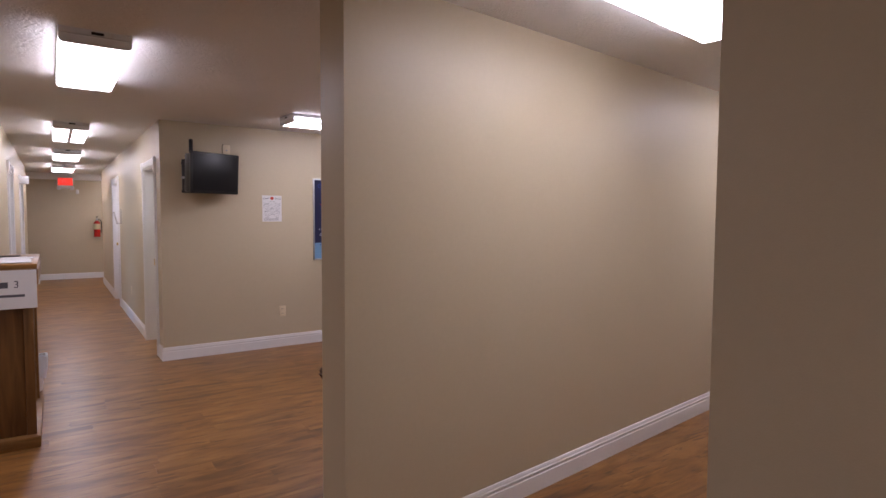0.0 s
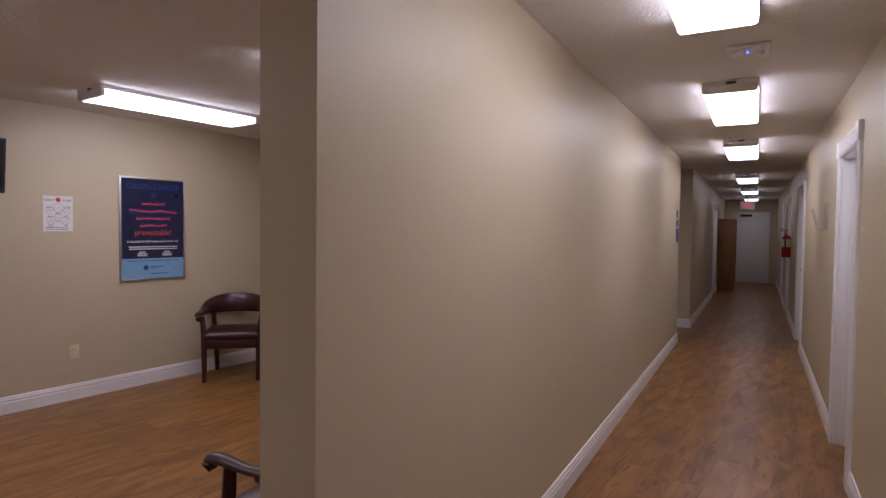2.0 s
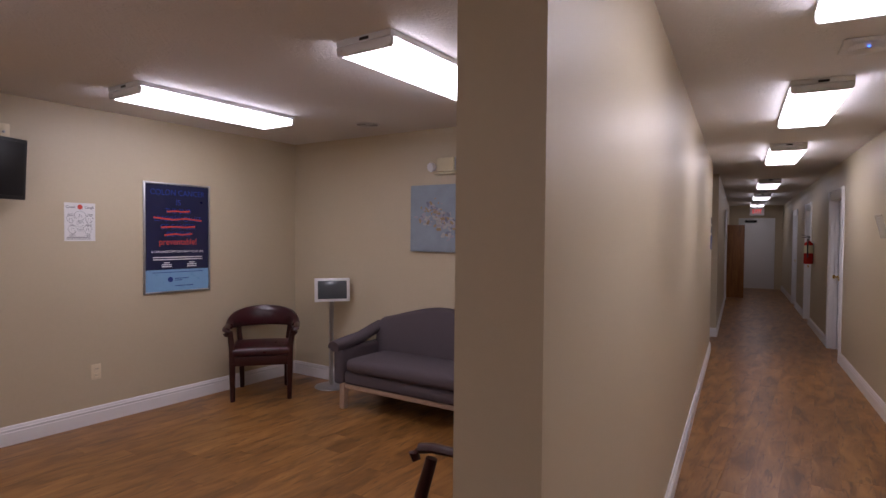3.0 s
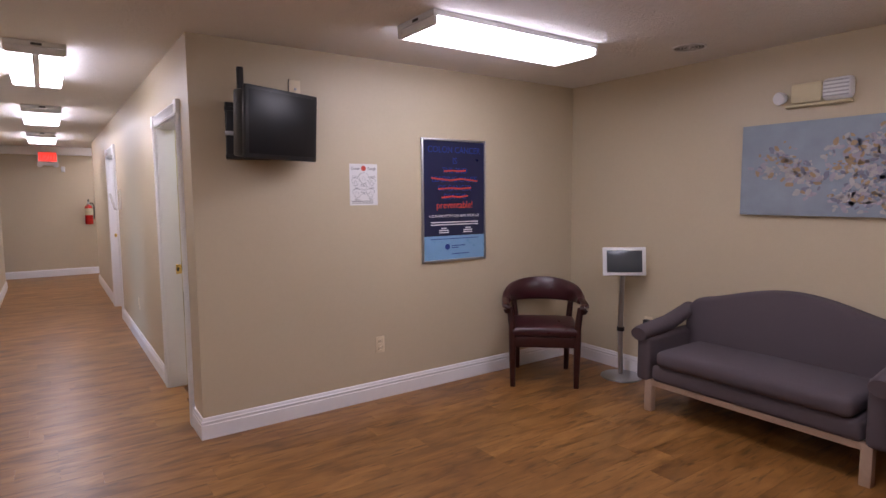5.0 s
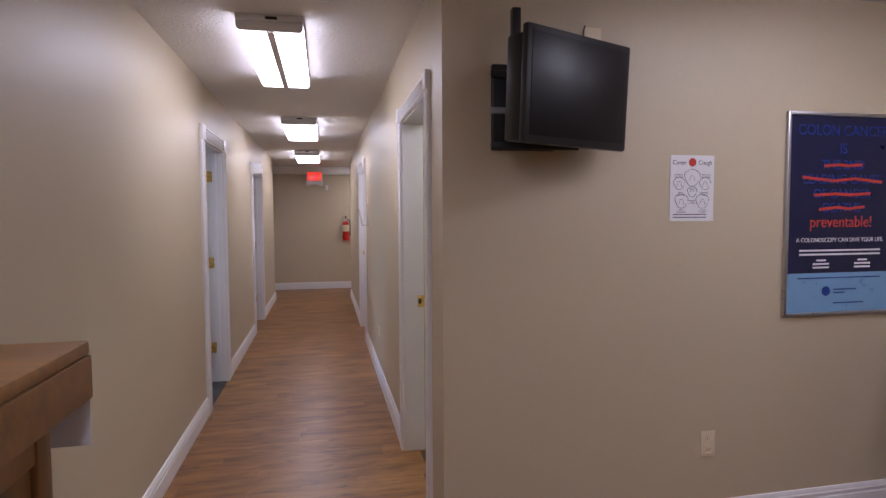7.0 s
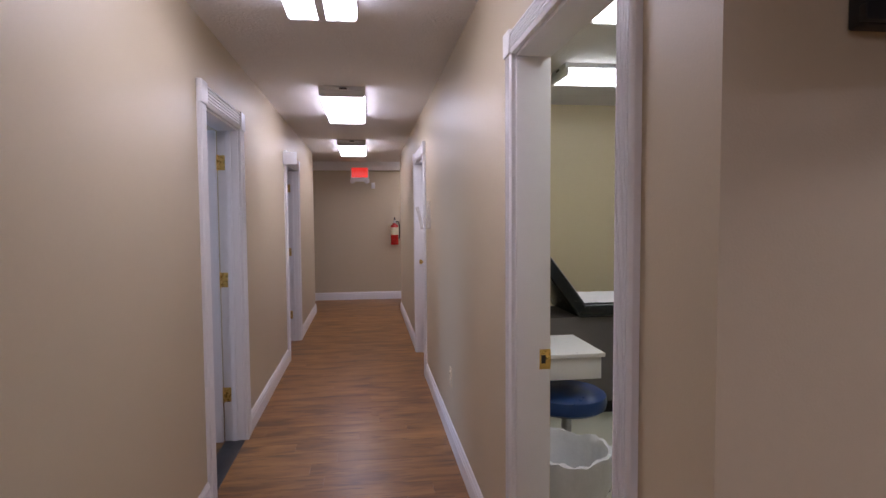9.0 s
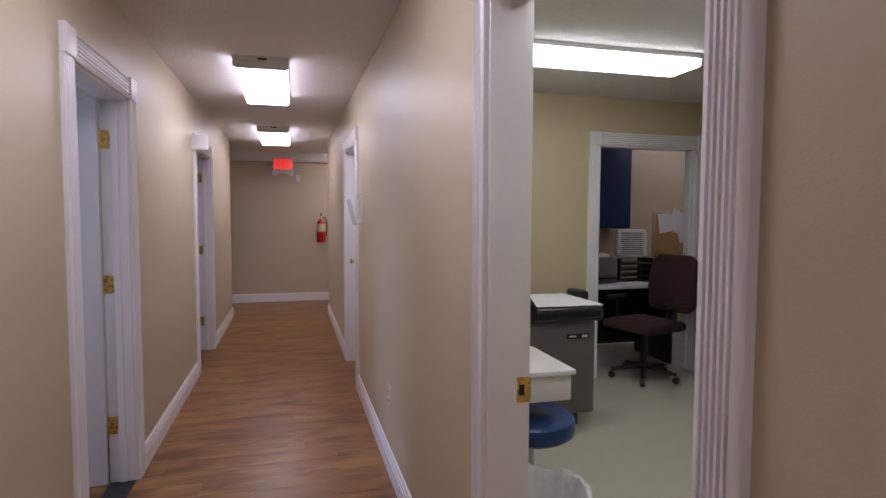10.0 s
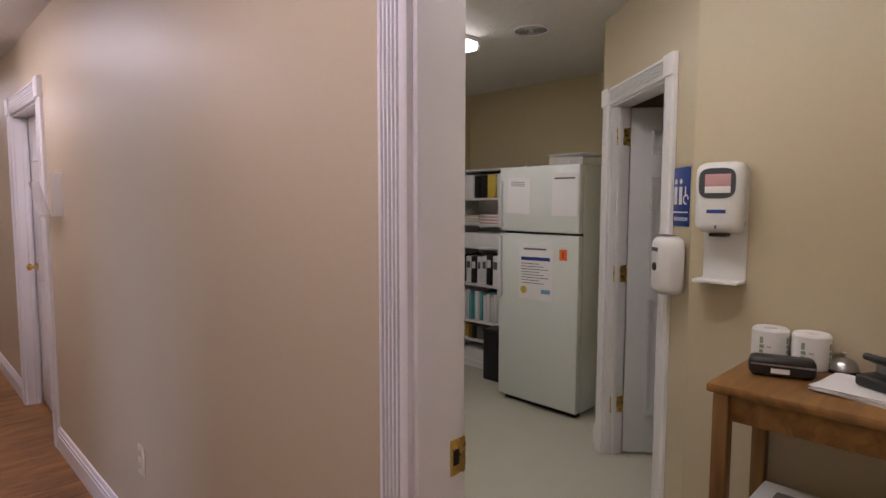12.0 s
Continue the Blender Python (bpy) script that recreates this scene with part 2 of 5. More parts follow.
# boosted by 1.15 to brighten the north corridor's walls
M_DIFFN = mat("prismatic_diffuser_boosted", (0.985, 0.925, 1.09), 0.4, emit=LAMP * 1.15)
# dimmed to 0.30 so that the far corridor and office stay darker
M_DIFFD = mat("prismatic_diffuser_dimmed", (0.985, 0.925, 1.09), 0.4, emit=LAMP * 0.30)
M_DIFFX = mat("prismatic_diffuser_cool", (0.965, 0.975, 0.985), 0.4, emit=LAMP * 1.0)
M_FRIDGE = mat("white_enamel", (0.66, 0.70, 0.68), 0.33, grain=0.01, scale=500)
M_GREY = mat("warm_grey_laminate", (0.155, 0.142, 0.135), 0.5, grain=0.08, scale=80)
M_VINYLB = mat("black_vinyl", (0.014, 0.017, 0.018), 0.25, grain=0.1, bump=0.1, bump_scale=200)
M_BLUEV = mat("blue_vinyl", (0.018, 0.055, 0.19), 0.3, grain=0.1, bump=0.08, bump_scale=200)
M_BURG = mat("burgundy_cloth", (0.045, 0.016, 0.022), 0.85, grain=0.15, scale=150, bump=0.3, bump_scale=600)
M_CORK = mat("cork", (0.42, 0.25, 0.10), 0.9, grain=0.25, scale=180)
M_BLUECAB = mat("blue_cabinet_laminate", (0.010, 0.028, 0.11), 0.4, grain=0.08)
M_BAG = mat("white_bin_liner", (0.62, 0.63, 0.66), 0.4, grain=0.06, scale=30, bump=0.5, bump_scale=60)
M_SIGNBLUE = mat("sign_blue", (0.012, 0.05, 0.23), 0.35, grain=0.05)
M_ORANGE = mat("orange_sticker", (0.85, 0.17, 0.03), 0.5, grain=0.05)
M_PINK = mat("pink_paper", (0.58, 0.32, 0.33), 0.7, grain=0.08)
M_TEAL = mat("teal_folder", (0.10, 0.36, 0.36), 0.5, grain=0.08)
M_YELLOW = mat("yellow_folder", (0.60, 0.44, 0.08), 0.5, grain=0.08)
M_GREYBLUE = mat("canvas_grey_blue", (0.27, 0.32, 0.38), 0.7, grain=0.2, scale=9, bump=0.4, bump_scale=120, stain=0.15)
M_PETAL = mat("petal_cream", (0.43, 0.41, 0.40), 0.7, grain=0.2, scale=30, bump=0.4, bump_scale=120)
M_PETAL2 = mat("petal_ochre", (0.37, 0.26, 0.15), 0.7, grain=0.25, scale=30)
M_PETAL3 = mat("petal_slate", (0.19, 0.20, 0.26), 0.7, grain=0.25, scale=30)
M_PETAL4 = mat("petal_mauve", (0.36, 0.33, 0.38), 0.7, grain=0.25, scale=30)
M_GREYRIB = mat("grey_rib", (0.42, 0.42, 0.44), 0.4, grain=0.05)
M_WINDOW = mat("daylight_window", (0.45, 0.62, 1.0), 0.4, emit=3.0)
M_CLEAR = mat("clear_acrylic", (0.85, 0.87, 0.88), 0.08, alpha=0.28)
M_GREEN = mat("print_green_grey", (0.25, 0.33, 0.22), 0.6, grain=0.05)
M_PURPLE = mat("print_purple", (0.16, 0.12, 0.35), 0.5, grain=0.1)


# ---- mesh helpers ----
def link(name, bm, material, smooth=True, angle=38):
    me = bpy.data.meshes.new(name)
    bmesh.ops.recalc_face_normals(bm, faces=bm.faces)
    bm.to_mesh(me)
    bm.free()
    if material:
        me.materials.append(material)
    if smooth:
        me.polygons.foreach_set("use_smooth", [True] * len(me.polygons))
        me.set_sharp_from_angle(angle=radians(angle))
    return new(name, me)


def part(name, bm, material, parent, label=""):
    ob = link(name, bm, material)
    ob.parent = parent
    return tagged(ob, label)


def thing(name, label, category, m=None, group="", kind=""):
    e = new(name)
    e.empty_display_size = 0.1
    e.matrix_basis = m or Matrix()
    return tagged(e, label, category, group, kind)


def solo(name, bm, material, label, category, m=None, group="", kind=""):
    ob = link(name, bm, material)
    if m:
        ob.matrix_basis = m
    return tagged(ob, label, category, group, kind)


def box(x0, x1, y0, y1, z0, z1, bevel=0.0, bm=None, seg=2):
    b = bmesh.new()
    bmesh.ops.create_cube(b, size=1, matrix=Matrix.Translation(((x0 + x1) / 2, (y0 + y1) / 2, (z0 + z1) / 2)) @ Matrix.Diagonal((x1 - x0, y1 - y0, z1 - z0, 1)))
    if bevel:
        bmesh.ops.bevel(b, geom=b.edges[:], offset=bevel, segments=seg, affect="EDGES", profile=0.5)
    return join(bm, b)


def join(bm, b):
    if bm is None:
        return b
    me = bpy.data.meshes.new("tmp")
    b.to_mesh(me)
    b.free()
    bm.from_mesh(me)
    bpy.data.meshes.remove(me)
    return bm


def moved(bm, m):
    bmesh.ops.transform(bm, matrix=m, verts=bm.verts[:])
    return bm


def prism(poly, depth, m=None, bevel=0.0, bm=None, seg=2):
    """A polygon in the xy plane drawn out along z by depth, then moved by m."""
    b = bmesh.new()
    vs = [b.verts.new((x, y, 0)) for x, y in poly]
    f = b.faces.new(vs)
    r = bmesh.ops.extrude_face_region(b, geom=[f])
    bmesh.ops.translate(b, verts=[v for v in r["geom"] if isinstance(v, bmesh.types.BMVert)], vec=(0, 0, depth))
    bmesh.ops.recalc_face_normals(b, faces=b.faces)
    if bevel:
        bmesh.ops.bevel(b, geom=b.edges[:], offset=bevel, segments=seg, affect="EDGES", profile=0.5)
    if m:
        moved(b, m)
    return join(bm, b)


def lathe(profile, seg=24, m=None, bm=None):
    """A profile of (radius, z) turned about z."""
    b = bmesh.new()
    rings = []
    for r, z in profile:
        rings.append([b.verts.new((max(r, 1e-4) * math.cos(2 * math.pi * i / seg), max(r, 1e-4) * math.sin(2 * math.pi * i / seg), z)) for i in range(seg)])
    for a, c in zip(rings, rings[1:]):
        for i in range(seg):
            b.faces.new((a[i], a[(i + 1) % seg], c[(i + 1) % seg], c[i]))
    b.faces.new(rings[0][::-1])
    b.faces.new(rings[-1])
    if m:
        moved(b, m)
    return join(bm, b)


def tube(points, r, seg=10, bm=None, rz=None, taper=None):
    """A round bar along points; rz flattens it upright; taper scales its radius along the way."""
    b = bmesh.new()
    pts = [Vector(p) for p in points]
    rings = []
    for i, p in enumerate(pts):
        d = (pts[min(i + 1, len(pts) - 1)] - pts[max(i - 1, 0)]).normalized()
        up = Vector((0, 0, 1)) if abs(d.z) < 0.95 else Vector((0, 1, 0))
        s = d.cross(up).normalized()
        u = s.cross(d).normalized()
        k = taper[i] if taper else 1
        rings.append([b.verts.new(p + k * (r * math.cos(2 * math.pi * j / seg) * s + (rz or r) * math.sin(2 * math.pi * j / seg) * u)) for j in range(seg)])
    for a, c in zip(rings, rings[1:]):
        for j in range(seg):
            b.faces.new((a[j], a[(j + 1) % seg], c[(j + 1) % seg], c[j]))
    b.faces.new(rings[0][::-1])
    b.faces.new(rings[-1])
    return join(bm, b)


def words(text, size, material, parent, m, name="lettering", depth=0.0008, align="CENTER", squeeze=1.0):
    cu = bpy.data.curves.new(name, "FONT")
    cu.body, cu.size, cu.extrude, cu.align_x = text, size, depth, align
    tmp = bpy.data.objects.new("tmp", cu)
    scene.collection.objects.link(tmp)
    me = bpy.data.meshes.new_from_object(tmp.evaluated_get(bpy.context.evaluated_depsgraph_get()))
    bpy.data.objects.remove(tmp)
    me.materials.clear()
    me.materials.append(material)
    ob = new(name, me)
    ob.matrix_basis = m @ Matrix.Diagonal((squeeze, 1, 1, 1))
    ob.parent = parent
    return ob


# ---- structure ----
def wall_outline(a0, a1, gaps):
    pts = [(a0, 0)]
    for a, c, top in sorted(gaps):
        pts += [(a, 0), (a, top), (c, top), (c, 0)]
    return pts + [(a1, 0), (a1, HC), (a0, HC)]


def wall_along_x(name, x0, x1, y0, y1, gaps, material, label, m=None):
    b = prism(wall_outline(x0, x1, gaps), y1 - y0, Matrix(((1, 0, 0, 0), (0, 0, 1, y0), (0, 1, 0, 0), (0, 0, 0, 1))))
    return solo(name, b, material, label, "wall", m, kind="structure")


def wall_along_y(name, y0, y1, x0, x1, gaps, material, label, m=None):
    b = prism(wall_outline(y0, y1, gaps), x1 - x0, Matrix(((0, 0, 1, x0), (1, 0, 0, 0), (0, 1, 0, 0), (0, 0, 0, 1))))
    return solo(name, b, material, label, "wall", m, kind="structure")


TAN = "tan eggshell painted drywall wall"
YEL = "tan painted drywall wall of the exam room, light-tinted yellow-cream"
# thin skins line the exam room: tan paint yellowed to imitate its greenish light
wall_along_y("wall_corridor_left", 4.20, YC, XL - 0.12, XL, [(8.46, 9.22, 1.95), (11.27, 12.20, 1.95)], M_WALL, TAN)
wall_along_y("wall_corridor_right", YT + 0.12, YC, XR, XR + 0.12, [(6.628, 7.46, 1.95), (10.52, 11.40, 1.95)], M_WALL, TAN)
wall_along_x("wall_corridor_end", -1.72, 2.52, YE, YE + 0.12, [], M_WALL, TAN)
wall_along_y("wall_hall_west", YC, YE, -1.72, -1.60, [], M_WALL, TAN)
wall_along_y("wall_hall_east", YC, YE, 2.40, 2.52, [], M_WALL, TAN)
wall_along_x("wall_hall_south_west", -1.72, XL - 0.12, YC - 0.12, YC, [], M_WALL, TAN)
wall_along_x("wall_hall_south_east", XR + 0.12, 2.52, YC - 0.12, YC, [], M_WALL, TAN)
wall_along_x("wall_television", XR, EX2 + 0.12, YT, YT + 0.12, [], M_WALL, TAN)
wall_along_y("wall_east", 2.55, YT, EX, EX + 0.12, [], M_WALL, TAN)
wall_along_y("wall_exam_east", YT + 0.12, YN, EX2, EX2 + 0.12, [], M_WALL, TAN)
wall_along_x("wall_partition", 0.89, 7.78, 2.447, 2.627, [], M_WALL, TAN, RA)
wall_along_x("wall_partition_far", 9.04, 18.3, 2.415, 2.565, [(13.75, 14.6, 1.95)], M_WALL, TAN, RA)
wall_along_x("wall_corridor_south", 1.02, 18.3, 0.945, 1.075, [(3.78, 4.54, 1.95), (7.90, 8.85, 1.95), (11.2, 11.95, 1.95), (13.8, 14.6, 1.95)], M_WALL, TAN, RA)
wall_along_y("wall_corridor_far_end", 0.945, 2.60, 18.3, 18.42, [], M_WALL, TAN, RA)
wall_along_y("wall_recess_west", 2.627, 4.4, 7.66, 7.78, [], M_WALL, TAN, RA)
wall_along_y("wall_recess_east", 2.565, 4.4, 9.04, 9.16, [], M_WALL, TAN, RA)
wall_along_x("wall_recess_back", 7.78, 9.04, 4.28, 4.4, [], M_WALL, TAN, RA)
wall_along_y("wall_lobby_east", -2.3, 1.055, 0.90, 1.02, [], M_WALL, TAN, RA)
wall_along_x("wall_lobby_south", -3.12, 1.90, -2.12, -2.0, [], M_WALL, TAN)
wall_along_y("wall_lobby_west", -2.0, 4.20, -3.12, -3.0, [], M_WALL, TAN)
wall_along_x("wall_lobby_north", -3.12, XL - 0.12, 4.20, 4.32, [], M_WALL, TAN)
# exam room
XX = XR + 0.12
wall_along_x("wall_exam_north", XX, 5.8, YN, YN + 0.12, [(3.08, 4.03, 1.97)], M_WALLX, YEL)
wall_along_y("wall_exam_west_skin", YT + 0.124, YN, XX, XX + 0.006, [(6.628, 7.46, 1.95)], M_WALLX, YEL)
wall_along_x("wall_exam_south_skin", XX + 0.006, 2.625, YT + 0.12, YT + 0.126, [], M_WALLX, YEL)
wall_along_y("wall_exam_east_skin", 8.36, YN, EX2 - 0.006, EX2, [], M_WALLX, YEL)
wall_along_y("wall_table_side", YT + 0.12, 7.59, 2.625, 2.725, [], M_WALL, TAN)
wall_along_x("wall_fridge_side", 3.287, EX2, 8.245, 8.355, [], M_WALLX, YEL)
# the slanting wall with the restroom door, drawn along its own x axis
DIAG = pose(3.285, 8.345, 0, 0, 0, math.degrees(math.atan2(7.59 - 8.345, 2.625 - 3.285)))
DL = math.hypot(0.66, 0.755)
wall_along_x("wall_restroom_door", 0.0, DL, 0.0, 0.10, [(0.105, 0.775, 1.90)], M_WALL, TAN, DIAG)
# office behind the exam room, and the rooms off the corridor
wall_along_y("wall_office_west", YN + 0.12, 11.42, 2.40, 2.50, [], M_WALL, TAN)
wall_along_y("wall_office_east", YN + 0.12, 11.42, 5.80, 5.92, [], M_WALL, TAN)
wall_along_x("wall_office_north", 1.21, 5.92, 11.42, 11.54, [], M_WALL, TAN)
wall_along_y("wall_side_room_west", 7.2, 13.4, -3.12, -3.0, [(8.1, 9.2, 2.05)], M_WALL, TAN)
solo("wall_under_window", box(-3.12, -3.0, 8.1, 9.2, 0, 0.9), M_WALL, TAN, "wall", kind="structure")
wall_along_x("wall_side_room_south", -3.0, XL - 0.12, 7.2, 7.3, [], M_WALL, TAN)
wall_along_x("wall_side_room_middle", -3.0, XL - 0.12, 10.2, 10.3, [], M_WALL, TAN)
wall_along_x("wall_side_room_north", -3.0, XL - 0.12, 13.3, 13.4, [], M_WALL, TAN)

solo("ceiling", box(-3.2, 19.6, -2.4, 15.6, HC, HC + 0.1), M_CEIL, "white ceiling with a stomped plaster texture", "ceiling", kind="structure")
floor = solo("floor", box(-3.2, 19.6, -2.4, 15.6, -0.15, -0.006), M_SUB, "wood-look plank floor, honey brown and softly shiny", "floor", kind="structure")
fb = box(XX + 0.006, 5.8, YT + 0.126, 11.42, -0.006, 0.0)
part("vinyl_sheet", fb, M_VINYL, floor, "cream speckled sheet vinyl of the exam room")


def base_profile():
    return [(0, 0), (0.016, 0), (0.016, 0.085), (0.0125, 0.089), (0.0125, 0.096), (0.0145, 0.099), (0.0145, 0.106), (0.010, 0.111), (0.010, 0.118), (0.005, 0.128), (0, 0.130)]


def baseboard(p0, p1, m=None, o0=0, o1=0):
    """A moulded skirting from p0 to p1, proud to the left of the way."""
    a, c = Vector((*p0, 0)), Vector((*p1, 0))
    d = c - a
    ang = math.degrees(math.atan2(d.y, d.x))
    b = prism([(-x, z) for x, z in base_profile()], d.length, Matrix(((0, 0, 1, 0), (-1, 0, 0, 0), (0, 1, 0, 0), (0, 0, 0, 1))))
    for v in b.verts:      # mitred at outer corners
        if v.co.x < 0.001:
            v.co.x -= o0 * v.co.y
        elif v.co.x > d.length - 0.001:
            v.co.x += o1 * v.co.y
    q = pose(a.x, a.y, 0, 0, 0, ang)
    solo("baseboard", b, M_TRIM, "white moulded wooden baseboard", "baseboard", (m or Matrix()) @ q, kind="structure")


for p0, p1, m, *ends in [
    ((XL, 8.36), (XL, 4.20), None), ((XL, 11.17), (XL, 9.32), None), ((XL, YC), (XL, 12.30), None, 1, 0), ((-1.60, YC), (XL, YC), None, 0, 1),
    ((XR, 7.545), (XR, 10.42), None), ((XR, 11.50), (XR, YC), None, 0, 1), ((XR, YC), (2.40, YC), None, 1, 0), ((XR, YT), (XR, 6.56), None, 1, 0),
    ((2.40, YE), (-1.60, YE), None), ((EX, YT), (XR, YT), None, 0, 1), ((EX, 2.60), (EX, YT), None),
    ((7.78, 2.447), (0.89, 2.447), RA, 1, 1), ((0.89, 2.627), (4.02, 2.627), RA, 1, 0), ((0.89, 2.447), (0.89, 2.627), RA, 1, 1), ((7.78, 2.627), (7.78, 2.447), RA, 1, 1),
    ((13.65, 2.415), (9.04, 2.415), RA, 0, 1), ((9.04, 2.415), (9.04, 4.28), RA, 1, 0), ((18.3, 2.415), (14.7, 2.415), RA),
    ((1.02, 1.075), (3.68, 1.075), RA), ((4.65, 1.075), (7.76, 1.075), RA), ((8.95, 1.075), (11.1, 1.075), RA), ((12.05, 1.075), (13.7, 1.075), RA), ((14.7, 1.075), (18.3, 1.075), RA),
    ((0.90, -2.0), (0.90, 1.055), RA),
    ((2.98, YN), (XX + 0.006, YN), None), ((EX2 - 0.006, 8.36), (EX2 - 0.006, YN), None), ((2.625, YT + 0.13), (2.625, 7.59), None), ((DL, 0), (0.856, 0), DIAG), ((3.295, 8.355), (EX2, 8.355), None),
    ((XX + 0.006, YN), (XX + 0.006, 7.47), None), ((5.80, 11.42), (2.50, 11.42), None),
]:
    baseboard(p0, p1, m, *ends)


def flute_profile(w):
    """Half-round flutes across a casing of width w, as (across, proud)."""
    pts = [(0, 0), (0, 0.014), (0.004, 0.018)]
    n = 5
    for i in range(n):
        c = 0.012 + (w - 0.024) * (i + 0.5) / n
        h = (w - 0.024) / n / 2
        pts += [(c - h + 0.002, 0.020), (c - h * 0.55, 0.013), (c, 0.010), (c + h * 0.55, 0.013), (c + h - 0.002, 0.020)]
    return pts + [(w - 0.004, 0.018), (w, 0.014), (w, 0)]


def casing(name, a, c, top, m, w=0.105, depth=0.12, label="white fluted wooden door casing", stops=True):
    """Casing and jamb for an opening from a to c along local x in the wall face y = 0, which looks to -y."""
    t = thing(name, label, "door casing", m, kind="structure")
    pr = flute_profile(w)
    up = lambda x, z0, h: moved(prism([(p, -q) for p, q in pr], h), pose(x, 0, z0))
    part("casing_leg", up(a - w + 0.006, 0.0, top - 0.006), M_TRIM, t)
    part("casing_leg", up(c - 0.006, 0.0, top - 0.006), M_TRIM, t)
    head = moved(prism([(p, -q) for p, q in pr], c - a - 0.012), Matrix(((0, 0, 1, a + 0.006), (0, 1, 0, 0), (1, 0, 0, top - 0.006), (0, 0, 0, 1))))
    part("casing_head", head, M_TRIM, t)
    for x in (a - w + 0.004, c - 0.008):
        part("corner_block", box(x, x + w + 0.004, -0.026, 0.0, top - 0.006, top + w - 0.002, 0.004), M_TRIM, t)
    j = 0.016
    part("jamb", box(a, a + j, 0.0005, depth, 0, top, 0.001), M_TRIM, t)
    part("jamb", box(c - j, c, 0.0005, depth, 0, top, 0.001), M_TRIM, t)
    part("jamb_head", box(a + j, c - j, 0.0005, depth, top - j, top - 0.0005, 0.001), M_TRIM, t)
    for x in (a + j, c - j - 0.012) if stops else ():
        part("door_stop", box(x, x + 0.012, depth * 0.35, depth * 0.62, 0, top - j, 0.002), M_TRIM, t)
    return t


# poses that lay a casing's face on a wall: local x along the opening, local -y into the space seen
FACE_E = pose(XR, 0, 0, 0, 0, -90)     # right wall of the corridor, x runs to -y
FACE_W = pose(XL, 0, 0, 0, 0, 90)      # left wall, x runs to +y
c_exam = casing("door_casing_1", -7.46, -6.628, 1.95, FACE_E, w=0.078, stops=False)
c_l1 = casing("door_casing_2", 8.46, 9.22, 1.95, FACE_W)
c_l2 = casing("door_casing_3", 11.27, 12.20, 1.95, FACE_W)
c_r2 = casing("door_casing_4", -11.40, -10.52, 1.95, FACE_E)
c_off = casing("door_casing_5", 3.08, 4.03, 1.97, pose(0, YN, 0))
c_rest = casing("door_casing_6", 0.105, 0.775, 1.90, DIAG, w=0.085, depth=0.10)
FACE_S = RA @ pose(0, 1.075, 0, 0, 0, 180)
for i, (a, c) in enumerate([(3.78, 4.54), (7.90, 8.85), (11.2, 11.95), (13.8, 14.6)]):
    casing("door_casing_%d" % (7 + i), -c, -a, 1.95, FACE_S, depth=0.13)
casing("door_casing_11", 13.75, 14.6, 1.95, RA @ pose(0, 2.415, 0), depth=0.15)


def hinge(parent, x, y, z, m=None):
    b = box(x - 0.003, x + 0.001, y - 0.034, y + 0.034, z - 0.045, z + 0.045, 0.0015)
    b = lathe([(0.006, -0.048), (0.006, 0.048)], 10, pose(x - 0.005, y + 0.036, z), b)
    part("hinge", b, M_BRASS, parent, "polished brass hinge")


def panel_face(x0, x1, z0, z1, front):
    """A door panel: an ogee rim round a sunk field with a raised middle."""
    y, d = (0.0, -1) if front else (0.035, 1)
    b = bmesh.new()
    rings = [[b.verts.new((p, y + d * h, q)) for p, q in ((x0 + i, z0 + i), (x1 - i, z0 + i), (x1 - i, z1 - i), (x0 + i, z1 - i))]
             for i, h in ((0, 0.0), (0.004, 0.009), (0.012, 0.009), (0.022, 0.0012), (0.032, 0.0012), (0.052, 0.007))]
    for u, v in zip(rings, rings[1:]):
        for k in range(4):
            b.faces.new((u[k], u[(k + 1) % 4], v[(k + 1) % 4], v[k]))
    b.faces.new(rings[-1])
    b.faces.new(rings[0][::-1])
    return b


def panel_door(name, w, h, m, label, panels=True, mate=None, knob=True):
    """A six-panel leaf: hinge edge at x = 0, from y = 0 to 0.035, opening away along x."""
    t = thing(name, label, "door", m, kind="structure")
    part("leaf", box(0, w, 0, 0.035, 0.012, h, 0.002), mate or M_DOOR, t)
    if panels:
        cw = (w - 0.33) / 2
        for x0 in (0.11, 0.22 + cw):
            for z0, z1 in ((0.22, 0.86), (1.00, 1.52), (1.64, h - 0.12)):
                for yy in (-0.006, 0.035):
                    fr = panel_face(x0, x0 + cw, z0, z1, yy < 0)
                    part("panel", fr, mate or M_DOOR, t)
    if knob:
        for s, yy in ((-1, 0.0), (1, 0.035)):
            part("knob", lathe([(0.026, 0), (0.026, 0.004), (0.010, 0.010), (0.010, 0.03), (0.022, 0.036), (0.026, 0.048), (0.018, 0.060), (0.0, 0.063)], 16, pose(w - 0.06, yy, 0.95, 90 if s < 0 else -90)), M_BRASS, t, "brass door knob")
    return t


# left door 1 stands open into its room, hinged at its far jamb
d1 = panel_door("door_1", 0.72, 1.93, pose(XL - 0.125, 9.20, 0, 0, 0, 186), "open pale grey six-panel door with brass hinges", mate=M_DOOR)
for z in (0.30, 1.02, 1.74):
    hinge(c_l1, 9.22 - 0.017, 0.085, z)
d2 = panel_door("door_2", 0.83, 1.93, pose(XL - 0.125, 12.18, 0, 0, 0, 184), "open pale grey six-panel door of a side room", mate=M_DOOR)
for z in (0.30, 1.02, 1.74):
    hinge(c_l2, 12.20 - 0.017, 0.085, z)
